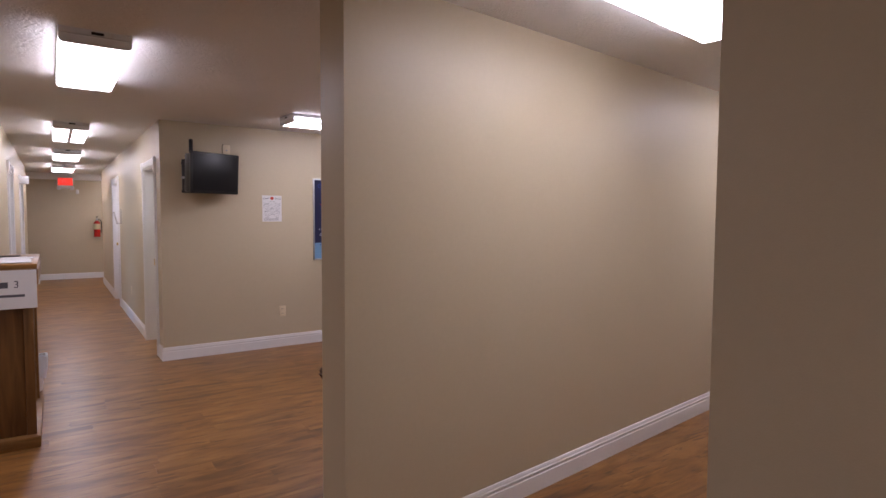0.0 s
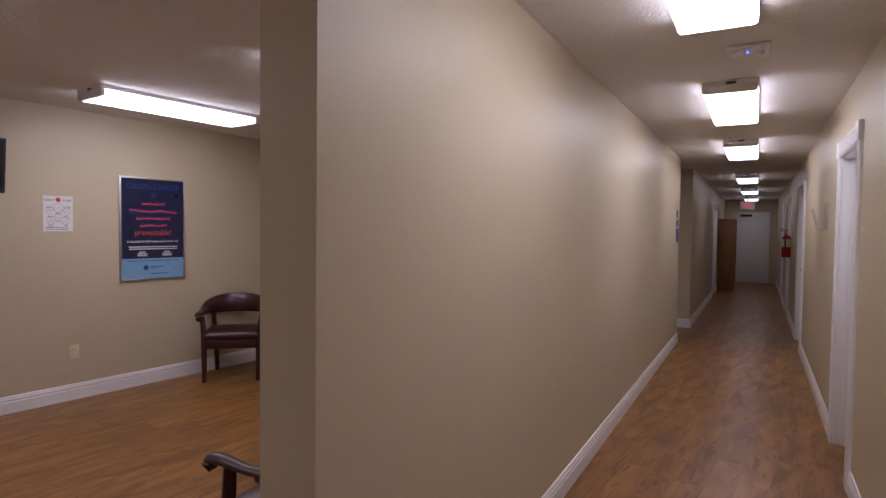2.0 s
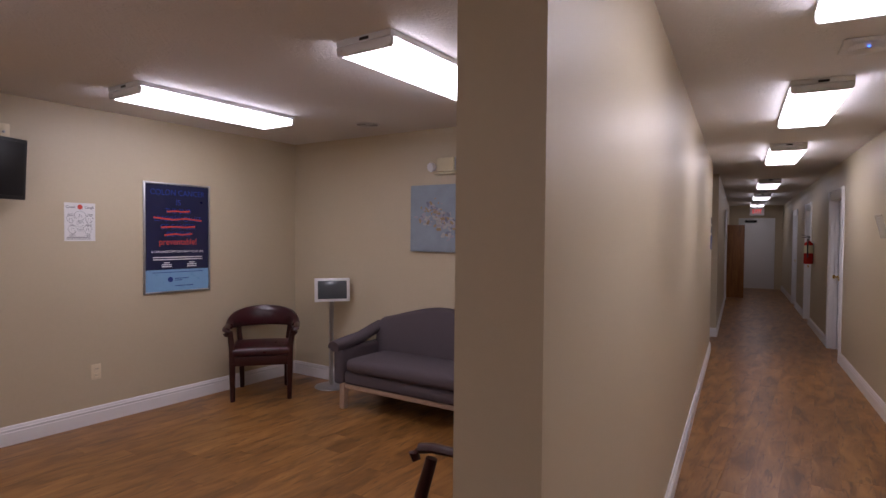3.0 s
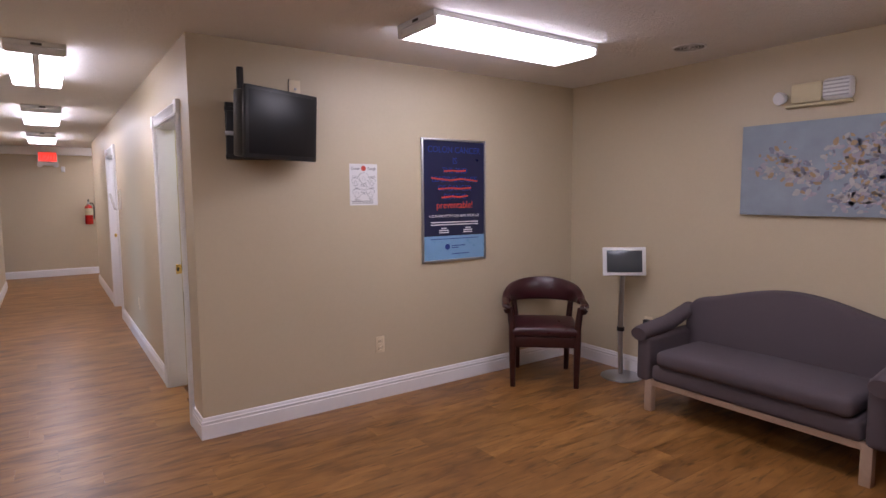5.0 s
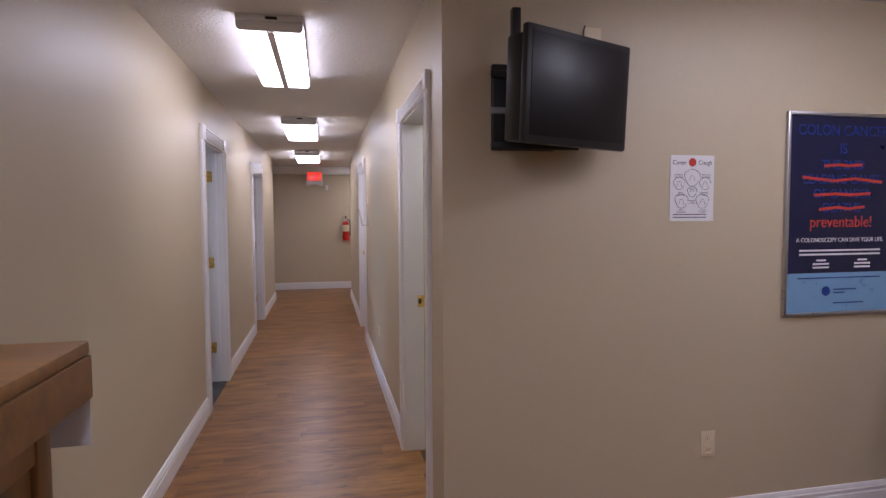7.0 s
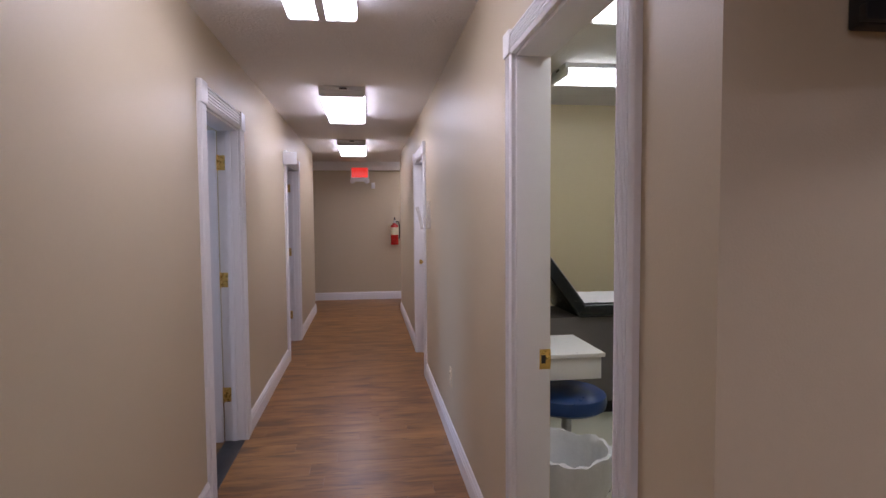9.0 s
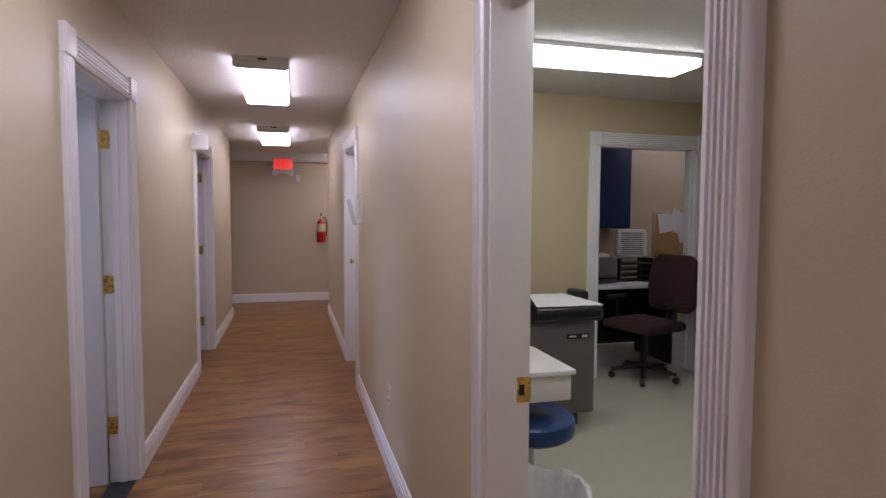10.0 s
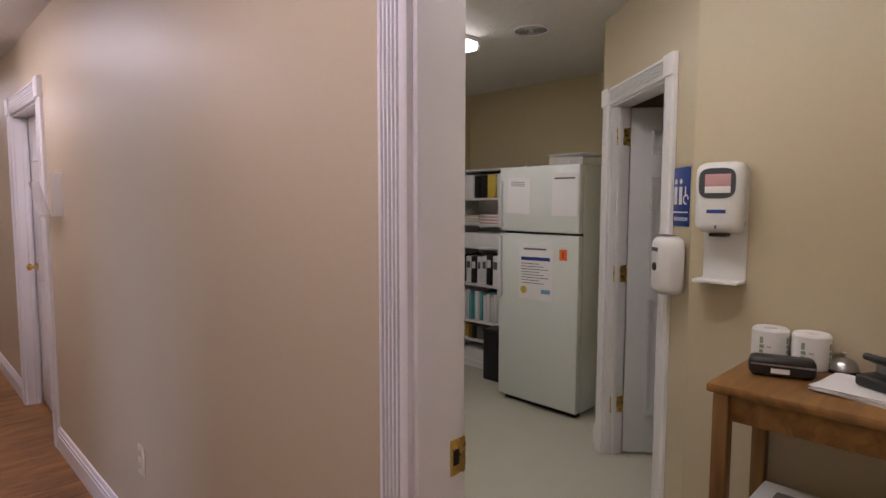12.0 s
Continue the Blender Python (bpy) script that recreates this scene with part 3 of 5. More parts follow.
# restroom door, opened into the restroom
d3 = panel_door("door_3", 0.635, 1.88, DIAG @ pose(0.125, 0.104, 0, 0, 0, 78), "grey-white six-panel restroom door, half open", mate=M_DOOR)
for z in (0.28, 1.0, 1.73):
    hinge(c_rest, 0.1255, 0.062, z)
# strike plate in the exam door's jamb
sp = box(-7.46 + 0.016, -7.46 + 0.0185, 0.082, 0.1215, 0.865, 0.935, 0.001)
join(sp, box(-7.46 + 0.004, -7.46 + 0.0185, 0.1205, 0.1225, 0.875, 0.925, 0.0006))
part("strike_plate", sp, M_BRASS, c_exam, "polished brass strike plate")
part("strike_hole", box(-7.46 + 0.0186, -7.46 + 0.0192, 0.088, 0.104, 0.885, 0.915), M_BLACK, c_exam, "dark latch hole")
part("threshold", box(8.476, 9.204, 0.0, 0.12, 0.0, 0.006, 0.002), M_BLACK, c_l1, "dark metal threshold strip")
# closed leaves on the south side of the east corridor and behind the right-hand door
for i, (a, c) in enumerate([(3.78, 4.54), (11.2, 11.95), (13.8, 14.6)]):
    panel_door("door_%d" % (4 + i), c - a - 0.04, 1.93, RA @ pose(a + 0.02, 0.96, 0), "closed grey-white six-panel door", knob=i > 0)
for a in (7.92, 8.38):
    panel_door("door_7", 0.45, 1.93, RA @ pose(a, 0.96, 0), "closed grey-white double door leaf")
panel_door("door_8", 0.81, 1.93, RA @ pose(13.77, 2.515, 0), "closed grey-white door", panels=False)
panel_door("door_9", 0.83, 1.93, pose(XR + 0.115, 10.54, 0, 0, 0, 90), "closed grey-white door in a white frame", mate=M_TRIM)
# far end door of the east corridor
d10 = panel_door("door_10", 0.91, 2.0, RA @ pose(18.29, 1.26, 0, 0, 0, 90), "white metal exit door with a black closer", panels=False, mate=M_WHITEP)
part("door_closer", box(0.45, 0.75, 0.036, 0.09, 1.88, 1.94, 0.005), M_BLACK, d10, "black door closer")


# ---- lights ----
def ceiling_light(x0, x1, y0, y1, m=None, diffuser=None, label="white wraparound fluorescent ceiling light with glowing prismatic lens", divider=False):
    """A wraparound fixture on the ceiling; it is longer along x or y."""
    along_y = (y1 - y0) > (x1 - x0)
    L, W = (y1 - y0, x1 - x0) if along_y else (x1 - x0, y1 - y0)
    q = pose((x0 + x1) / 2, (y0 + y1) / 2, HC, 0, 0, 90 if along_y else 0)
    t = thing("ceiling_light", label, "ceiling light", (m or Matrix()) @ q, "ceiling lights")
    part("housing", box(-L / 2, L / 2, -W / 2 + 0.004, W / 2 - 0.004, -0.030, 0.0, 0.003), M_WHITEP, t, "white metal housing")
    prof = [(-W / 2 + 0.006, -0.032), (-W / 2 + 0.008, -0.062), (-W / 2 + 0.020, -0.073), (W / 2 - 0.020, -0.073), (W / 2 - 0.008, -0.062), (W / 2 - 0.006, -0.032)]
    ln = L - 0.05
    lens = prism(prof, ln, Matrix(((0, 0, 1, -ln / 2), (1, 0, 0, 0), (0, 1, 0, 0), (0, 0, 0, 1))))
    part("lens", lens, diffuser or M_DIFF, t, "glowing prismatic acrylic lens")
    for s in (-1, 1):
        x = s * (L / 2 - 0.0125)
        cap = prism([(p * 1.01, q if q > -0.05 else q - 0.002) for p, q in prof[:]] , 0.023, Matrix(((0, 0, 1, x - 0.0115), (1, 0, 0, 0), (0, 1, 0, 0), (0, 0, 0, 1))), 0.002)
        part("end_cap", cap, M_WHITEP, t, "white end cap")
    part("end_label", box(-L / 2 - 0.0016, -L / 2 - 0.0002, -0.035, 0.02, -0.024, -0.010), M_BLACK, t, "small dark label")
    if divider:
        part("spine", box(-ln / 2, ln / 2, -0.018, 0.018, -0.076, -0.0735, 0.0008), M_WHITEP, t, "dull spine between the tubes")
    return t


# north corridor
ceiling_light(0.26, 0.59, 3.58, 4.81, diffuser=M_DIFFN)
ceiling_light(0.24, 0.56, 7.00, 8.24, diffuser=M_DIFFN, divider=True)
ceiling_light(0.245, 0.59, 9.82, 11.05, diffuser=M_DIFFN)
ceiling_light(0.23, 0.59, 12.66, 13.88, diffuser=M_DIFFN)
# cross hall, round the corner: an unseen light added to brighten the end wall
ceiling_light(1.32, 2.34, 14.60, 14.92, diffuser=M_DIFFN)
# waiting room
ceiling_light(2.02, 3.24, 5.21, 5.57)
ceiling_light(2.16, 3.38, 3.38, 3.72)
# exam room
ceiling_light(1.83, 3.04, 9.03, 9.34, diffuser=M_DIFFX)
ceiling_light(1.62, 1.93, 6.93, 8.14, diffuser=M_DIFFX)
ceiling_light(4.0, 5.2, 10.75, 11.05, diffuser=M_DIFFD)
# east corridor
for a, c in [(1.37, 2.59), (3.78, 5.00), (6.28, 7.50), (10.05, 11.27), (13.3, 14.5), (16.4, 17.6)]:
    ceiling_light(a, c, 1.575, 1.895, RA, diffuser=M_DIFFD if a > 9 else None)
# lobby, never in view: both fixtures are invented to lift the dark wall end
ceiling_light(-1.6, -0.35, -0.9, -0.56)
ceiling_light(-2.4, -1.15, 2.0, 2.34)



# ================= waiting room =================
def arc(cx, cy, rx, ry, a0, a1, n, z):
    return [(cx + rx * math.cos(radians(a0 + (a1 - a0) * i / n)), cy + ry * math.sin(radians(a0 + (a1 - a0) * i / n)), z) for i in range(n + 1)]


def smooth_box(x0, x1, y0, y1, z0, z1, r, puff=0.0):
    b = box(x0, x1, y0, y1, z0, z1, r, seg=4)
    if puff:
        cx, cy, wx, wy = (x0 + x1) / 2, (y0 + y1) / 2, (x1 - x0) / 2, (y1 - y0) / 2
        bmesh.ops.subdivide_edges(b, edges=[e for e in b.edges if e.calc_length() > 0.15], cuts=5, use_grid_fill=True)
        for v in b.verts:
            if v.co.z > (z0 + z1) / 2:
                v.co.z += puff * max(0, 1 - ((v.co.x - cx) / wx) ** 2) * max(0, 1 - ((v.co.y - cy) / wy) ** 2)
    return b


def captain_chair(m, label):
    """A barrel-backed armchair; it faces -y, its origin on the floor under the seat."""
    t = thing("captain_chair", label, "chair", m, "waiting room armchairs")
    part("seat", smooth_box(-0.255, 0.255, -0.26, 0.22, 0.385, 0.455, 0.03, 0.025), M_LEATHER, t, "padded oxblood leather seat")
    part("seat_rail", box(-0.25, 0.25, -0.25, 0.21, 0.305, 0.384, 0.006), M_CHAIRWOOD, t)
    for sx in (-1, 1):
        part("front_leg", tube([(sx * 0.235, -0.235, 0), (sx * 0.238, -0.237, 0.30), (sx * 0.240, -0.232, 0.46), (sx * 0.262, -0.20, 0.60)], 0.025, 12, taper=[0.8, 1.05, 1.05, 0.9]), M_CHAIRWOOD, t)
        part("back_leg", tube([(sx * 0.20, 0.245, 0), (sx * 0.205, 0.205, 0.33), (sx * 0.215, 0.20, 0.45), (sx * 0.235, 0.23, 0.62)], 0.024, 12, taper=[0.8, 1.05, 1, 0.9]), M_CHAIRWOOD, t)
        part("arm", tube([(sx * 0.274, -0.272, 0.572), (sx * 0.278, -0.288, 0.600), (sx * 0.283, -0.262, 0.620), (sx * 0.290, -0.21, 0.628), (sx * 0.296, -0.08, 0.622), (sx * 0.295, 0.06, 0.628)], 0.030, 12, rz=0.018, taper=[0.7, 1.0, 1.1, 1.0, 0.85, 0.9]), M_CHAIRWOOD, t, "curved mahogany arm")
    b = bmesh.new()
    n = 20
    rows = []
    for i in range(n + 1):
        a = radians(-8 + 196 * i / n)
        k = math.sin(max(0, min(math.pi, a)))
        z0, z1 = 0.592 + 0.002 * k, 0.640 + 0.122 * k ** 0.8
        c, s = math.cos(a), math.sin(a)
        lean = 0.03 * k
        ring = []
        for u, w in ((0, -0.022), (0.18, -0.032), (0.5, -0.036), (0.82, -0.030), (1, -0.012), (1, 0.012), (0.82, 0.026), (0.5, 0.030), (0.18, 0.026), (0, 0.016)):
            rx, ry = 0.292 + w + lean * u, 0.265 + w + lean * u
            ring.append(b.verts.new((rx * c, 0.02 + ry * s, z0 + (z1 - z0) * u)))
        rows.append(ring)
    for p, q in zip(rows, rows[1:]):
        for j in range(10):
            b.faces.new((p[j], p[(j + 1) % 10], q[(j + 1) % 10], q[j]))
    b.faces.new(rows[0])
    b.faces.new(rows[-1][::-1])
    part("backrest", b, M_LEATHER, t, "padded oxblood leather barrel back")
    part("back_trim", tube(arc(0, 0.02, 0.300, 0.273, -4, 184, 20, 0.594), 0.018, 8), M_CHAIRWOOD, t)
    return t


def facing(x, y, dx, dy):
    return pose(x, y, 0, 0, 0, math.degrees(math.atan2(dy, dx)) + 90)


CH = "mahogany armchair with oxblood leather barrel back"
ch1 = captain_chair(facing(3.545, 5.965, -0.67, -0.74), CH + " in the corner")
tagged(copy_thing(ch1, facing(3.89, 3.205, -0.80, 0.60)), CH + " beside the sofa")
tagged(copy_thing(ch1, facing(1.70, 2.765, -0.107, 0.994)), CH + " against the partition")

# camelback settee; local x along its length, facing -y
SO = thing("sofa", "plum-grey fabric camelback settee on pale wooden legs", "sofa", pose(3.905, 4.44, 0, 0, 0, -90))
W2 = 0.655
part("seat_deck", smooth_box(-W2 + 0.06, W2 - 0.06, -0.30, 0.26, 0.21, 0.32, 0.03), M_FABRIC, SO)
part("seat_cushion", smooth_box(-W2 + 0.10, W2 - 0.10, -0.325, 0.18, 0.318, 0.425, 0.04, 0.02), M_FABRIC, SO)
prof = []
for i in range(41):
    x = -W2 + 0.005 + (2 * W2 - 0.01) * i / 40
    u = x / W2
    z = 0.700 + 0.125 * math.cos(u * math.pi / 2 * 0.98) ** 1.6
    if abs(u) > 0.9:
        z -= 2.6 * (abs(u) - 0.9) ** 1.5
    prof.append((x, z))
poly = [(-W2 + 0.005, 0.22)] + prof + [(W2 - 0.005, 0.22)]
bk = prism(poly[::-1], 0.15, Matrix(((1, 0, 0, 0), (0, 0, 1, 0.13), (0, 1, 0, 0), (0, 0, 0, 1))), 0.03, seg=3)
for v in bk.verts:
    v.co.y += 0.12 * max(0, v.co.z - 0.3)
part("back", bk, M_FABRIC, SO, "humped plum-grey upholstered back")
for sx in (-1, 1):
    b = smooth_box(sx * W2 - 0.05, sx * W2 + 0.05, -0.31, 0.24, 0.20, 0.50, 0.03)
    b = tube([(sx * (W2 + 0.015), -0.335, 0.515), (sx * (W2 + 0.015), -0.30, 0.52), (sx * (W2 + 0.01), 0.0, 0.555), (sx * W2, 0.24, 0.63)], 0.064, 14, b, rz=0.050, taper=[0.9, 1, 1, 0.9])
    part("arm", b, M_FABRIC, SO, "rolled upholstered arm")
    for y in (-0.27, 0.24):
        part("leg", moved(prism([(-0.026, -0.026), (0.026, -0.026), (0.026, 0.026), (-0.026, 0.026)], 0.215, None, 0.003), pose(sx * (W2 - 0.04), y, 0)), M_PALEWOOD, SO, "square pale wood leg")
    part("side_stretcher", box(sx * (W2 - 0.04) - 0.012, sx * (W2 - 0.04) + 0.012, -0.24, 0.21, 0.175, 0.205, 0.003), M_PALEWOOD, SO)
part("front_stretcher", box(-W2 + 0.06, W2 - 0.06, -0.285, -0.255, 0.175, 0.212, 0.003), M_PALEWOOD, SO)

# tablet on a floor stand
ST = thing("tablet_stand", "white-bezel tablet on a curved steel floor stand", "tablet stand", pose(4.055, 5.61, 0, 0, 0, -38))
part("base", lathe([(0.0, 0), (0.155, 0), (0.16, 0.004), (0.155, 0.012), (0.03, 0.018), (0.0, 0.018)], 40), M_STEEL, ST, "round brushed steel base")
part("pole", tube([(0, 0.02 + 0.035 * math.sin(math.pi * i / 14), 0.015 + 0.80 * i / 14) for i in range(15)], 0.020, 12), M_STEEL, ST, "curved steel pole")
part("clamp", lathe([(0.030, 0), (0.030, 0.03)], 14, pose(0, 0.05, 0.36, 0, 0, 0)), M_BLACK, ST)
tab = moved(box(-0.165, 0.165, -0.008, 0.008, -0.11, 0.11, 0.005), pose(0, -0.012, 0.92, -8))
tb = part("tablet", tab, M_WHITEP, ST, "white tablet")
part("screen", moved(box(-0.135, 0.135, -0.0095, -0.0082, -0.085, 0.085, 0.0004), pose(0, -0.012, 0.92, -8)), M_TABSCREEN, tb, "dark grey screen")
part("bracket", tube([(0, 0.02, 0.81), (0, 0.012, 0.92)], 0.014), M_BLACK, ST)

# end table with leaflets
ETM = pose(3.11, 2.92, 0, 0, 0, 7) @ Matrix.Diagonal((1.08, 0.97, 1, 1))
ET = thing("end_table", "dark brown wood-veneer end table", "table", ETM)
part("top", box(-0.25, 0.25, -0.27, 0.27, 0.57, 0.60, 0.004), M_OAK, ET, "warm oak tabletop")
part("body", box(-0.235, 0.235, -0.255, 0.255, 0.05, 0.569, 0.003), M_BROWN, ET)
part("plinth", box(-0.23, 0.23, -0.21, 0.21, 0.0, 0.049, 0.002), M_BROWN, ET)
rl = random.Random(3)
for x, y, mt, mp in [(-0.185, 0.165, M_PAPER, M_INKBLUE), (-0.180, -0.01, M_PAPER, M_PURPLE), (-0.190, -0.18, M_PAPER, M_RED), (-0.06, 0.16, M_PAPER, M_GREEN),
                     (-0.055, -0.02, M_PAPER, M_PALEBLUE), (-0.06, -0.175, M_CREAM, M_ORANGE), (0.075, 0.06, M_YELLOW, M_CREAM), (0.08, 0.17, M_PAPER, M_TEAL)]:
    lf = thing("leaflet", "printed paper leaflet lying on the end table", "leaflet", ETM @ pose(x, y, 0.6005, 0, 0, rl.uniform(-7, 7)), "leaflets")
    part("sheet", box(-0.050, 0.050, -0.080, 0.080, 0, 0.003, 0.0005), mt, lf)
    part("printed_picture", box(-0.042, 0.042, -0.072, -0.015, 0.0031, 0.0036), mp, lf)
    for k in range(3):
        part("text_line", box(-0.040 + 0.016 * k, -0.034 + 0.016 * k, 0.0, 0.065, 0.0031, 0.0035), M_INK, lf)
hold = thing("leaflet_holder", "clear acrylic leaflet holder on the end table", "leaflet holder", ETM @ pose(0.13, -0.16, 0.600, 0, 0, -60))
part("back", box(-0.11, 0.11, 0.06, 0.064, 0, 0.24), M_CLEAR, hold)
part("front", box(-0.11, 0.11, -0.004, 0.0, 0, 0.14), M_CLEAR, hold)
part("foot", box(-0.11, 0.11, 0.0, 0.06, 0, 0.004), M_CLEAR, hold)

# painting over the sofa: abstract blossoms
PA = thing("painting", "grey-blue canvas painting of cream and ochre blossoms", "painting", pose(EX, 4.352, 1.587, 0, 0, -90) @ Matrix.Diagonal((1.06, 1, 1.0, 1)))
part("canvas", box(-0.425, 0.425, -0.035, 0, -0.288, 0.288, 0.003), M_GREYBLUE, PA)
rb = random.Random(11)
SPRAYS = [(-0.20, 0.07, 0.07, 30), (-0.12, -0.02, 0.08, 55), (-0.27, -0.03, 0.05, 18), (-0.03, -0.04, 0.05, 25), (0.14, 0.02, 0.07, 45), (0.24, 0.12, 0.09, 60),
          (0.30, -0.03, 0.09, 80), (0.36, 0.18, 0.06, 30), (0.24, -0.17, 0.09, 70), (0.38, -0.20, 0.06, 45), (0.13, -0.20, 0.05, 22), (-0.05, -0.13, 0.04, 12)]
for cx, cz, sp, count in SPRAYS:
    for k in range(int(count * 1.25)):
        x, z = rb.gauss(cx, sp * 0.75), rb.gauss(cz, sp * 0.55)
        if abs(z) > 0.262 or abs(x) > 0.398:
            continue
        mt = rb.choice([M_PETAL, M_PETAL, M_PETAL4, M_PETAL2, M_PETAL3, M_PETAL4] + ([M_PETAL2, M_PETAL2] if cz > 0 and cx < 0.3 else [M_PETAL]))
        r = rb.uniform(0.008, 0.028)
        n = rb.choice([6, 7, 8])
        pl = [(r * (0.75 + 0.4 * rb.random()) * math.cos(2 * math.pi * i / n), 0.55 * r * (0.7 + 0.5 * rb.random()) * math.sin(2 * math.pi * i / n)) for i in range(n)]
        part("brush_stroke", moved(prism(pl, 0.0008 + 0.0005 * (k % 5)), pose(x, -0.0352, z, 90, rb.uniform(-80, 80), 0)), mt, PA)
# emergency light over it
EL = thing("emergency_light", "cream emergency light with clear lamp heads on the wall", "emergency light", pose(EX, 4.38, 2.03, 0, 0, -90) @ Matrix.Scale(1.12, 4))
part("case", box(-0.114, 0.036, -0.055, 0, -0.045, 0.060, 0.010), M_CREAM, EL, "cream plastic case")
part("base_strip", box(-0.15, 0.17, -0.035, 0, -0.062, -0.046, 0.004), M_CREAM, EL)
part("lamp_block", box(0.038, 0.178, -0.060, 0, -0.045, 0.068, 0.022, seg=3), M_WHITEP, EL, "ribbed white lamp block")
for i in range(5):
    part("rib", box(0.050, 0.166, -0.0635, -0.0605, -0.030 + 0.019 * i, -0.022 + 0.019 * i, 0.0012), M_GREYRIB, EL)
part("lamp_head", lathe([(0.01, 0), (0.030, 0.012), (0.037, 0.04), (0.033, 0.048), (0, 0.050)], 18, pose(-0.165, -0.012, 0.0, 100, 0, -12)), M_WHITEP, EL, "round white lamp head")

# television on its wall mount
TV = thing("television", "black flat television tilted on a wall mount", "television", pose(1.48, YT, 1.85))
part("wall_plate", box(-0.195, 0.06, -0.03, -0.001, -0.19, 0.14, 0.004), M_BLACK, TV)
for z in (-0.175, -0.04, 0.10):
    part("mount_rail", box(-0.205, 0.16, -0.045, -0.03, z - 0.012, z + 0.012, 0.003), M_STEEL if z == -0.04 else M_BLACK, TV)
part("arm", tube([(-0.02, -0.04, 0.0), (0.03, -0.13, 0.0)], 0.03, 10), M_BLACK, TV)
TVM = pose(0.060, -0.215, 0.000, 3, 0, 23)
scr = moved(box(-0.268, 0.268, -0.03, 0.0, -0.198, 0.198, 0.008), TVM)
body = part("set", scr, M_BLACK, TV, "glossy black television set")
part("screen", moved(box(-0.246, 0.246, -0.0325, -0.0302, -0.172, 0.176, 0.0008), TVM), M_SCREEN, body, "dark screen, switched off")
part("rear_bulge", moved(box(-0.262, 0.19, 0.0, 0.085, -0.190, 0.175, 0.012), TVM), M_BLACK, TV)
part("mount_post", box(-0.138, -0.104, -0.10, -0.065, 0.10, 0.335, 0.005), M_BLACK, TV, "black upright mount post")
part("cable", tube([(0.19, -0.004, 0.10), (0.195, -0.006, 0.20), (0.192, -0.005, 0.29), (0.20, -0.004, 0.315)], 0.003, 6), M_BLACK, TV, "thin black cable")
CP = thing("cable_plate", "small almond cable outlet plate above the television", "outlet plate", pose(1.715, YT, 2.105))
part("plate", box(-0.036, 0.036, -0.006, -0.0005, -0.055, 0.055, 0.003), M_ALMOND, CP)
part("socket", lathe([(0.008, 0), (0.008, 0.008), (0.004, 0.012), (0, 0.012)], 12, pose(0, -0.006, 0.0, 90)), M_STEEL, CP)

# poster
PO = thing("poster", "navy health poster in a slim silver frame", "poster", pose(2.941, YT, 1.399) @ Matrix.Diagonal((1.024, 1, 1.005, 1)))
part("print", box(-0.275, 0.275, -0.012, -0.001, -0.44, 0.44), M_NAVY, PO)
part("lower_band", box(-0.275, 0.275, -0.0128, -0.0121, -0.44, -0.262), M_PALEBLUE, PO, "pale blue band")
for nm, q in [("frame_side", (-0.291, -0.275, -0.018, -0.001, -0.456, 0.456)), ("frame_side", (0.275, 0.291, -0.018, -0.001, -0.456, 0.456)), ("frame_top", (-0.275, 0.275, -0.018, -0.001, 0.44, 0.456)), ("frame_bottom", (-0.275, 0.275, -0.018, -0.001, -0.456, -0.44))]:
    part(nm, box(*q, 0.003), M_ALU, PO, "brushed silver frame")
ON = lambda x, z: pose(x, -0.0125, z, 90)
for txt, size, z, mt in [("COLON CANCER", 0.066, 0.355, M_INKBLUE), ("IS", 0.066, 0.275, M_INKBLUE), ("THE 2ND", 0.060, 0.205, M_INKBLUE), ("LEADING CAUSE", 0.060, 0.140, M_INKBLUE), ("OF CANCER", 0.060, 0.075, M_INKBLUE), ("DEATHS", 0.060, 0.012, M_INKBLUE), ("preventable!", 0.072, -0.055, M_RED), ("A COLONOSCOPY CAN SAVE YOUR LIFE.", 0.027, -0.122, M_PAPER)]:
    words(txt, size, mt, PO, ON(0, z), squeeze=0.92)
for z, w, dz in [(0.222, 0.20, 0.004), (0.158, 0.42, -0.010), (0.092, 0.30, 0.004), (0.030, 0.24, 0.006)]:
    st = tube([(-w / 2, -0.0138, z - dz), (-w * 0.1, -0.0138, z + dz * 0.6), (w * 0.15, -0.0138, z - dz * 0.5), (w / 2, -0.0138, z + dz)], 0.0013, 6, rz=0.0070)
    part("red_stroke", st, M_RED, PO, "hand-drawn red strike line")
for z, w in [(-0.160, 0.43), (-0.178, 0.43)]:
    part("text_line", box(-w / 2, w / 2, -0.0135, -0.0122, z - 0.004, z + 0.004), M_PAPER, PO)
for x in (-0.10, 0.12):
    for z, w in [(-0.205, 0.05), (-0.221, 0.085), (-0.237, 0.085)]:
        part("text_line", box(x - w / 2, x + w / 2, -0.0135, -0.0122, z - 0.004, z + 0.004), M_PAPER, PO)
part("text_line", box(-0.22, 0.22, -0.0142, -0.0129, -0.287, -0.282), M_INKBLUE, PO)
part("emblem", lathe([(0.0, 0), (0.022, 0), (0.022, 0.001), (0, 0.001)], 20, pose(-0.07, -0.0129, -0.345, 90)), M_INKBLUE, PO)
for z, w in [(-0.338, 0.12), (-0.353, 0.06), (-0.40, 0.16)]:
    part("text_line", box(-0.03, -0.03 + w, -0.0142, -0.0129, z - 0.003, z + 0.003), M_INKBLUE, PO)

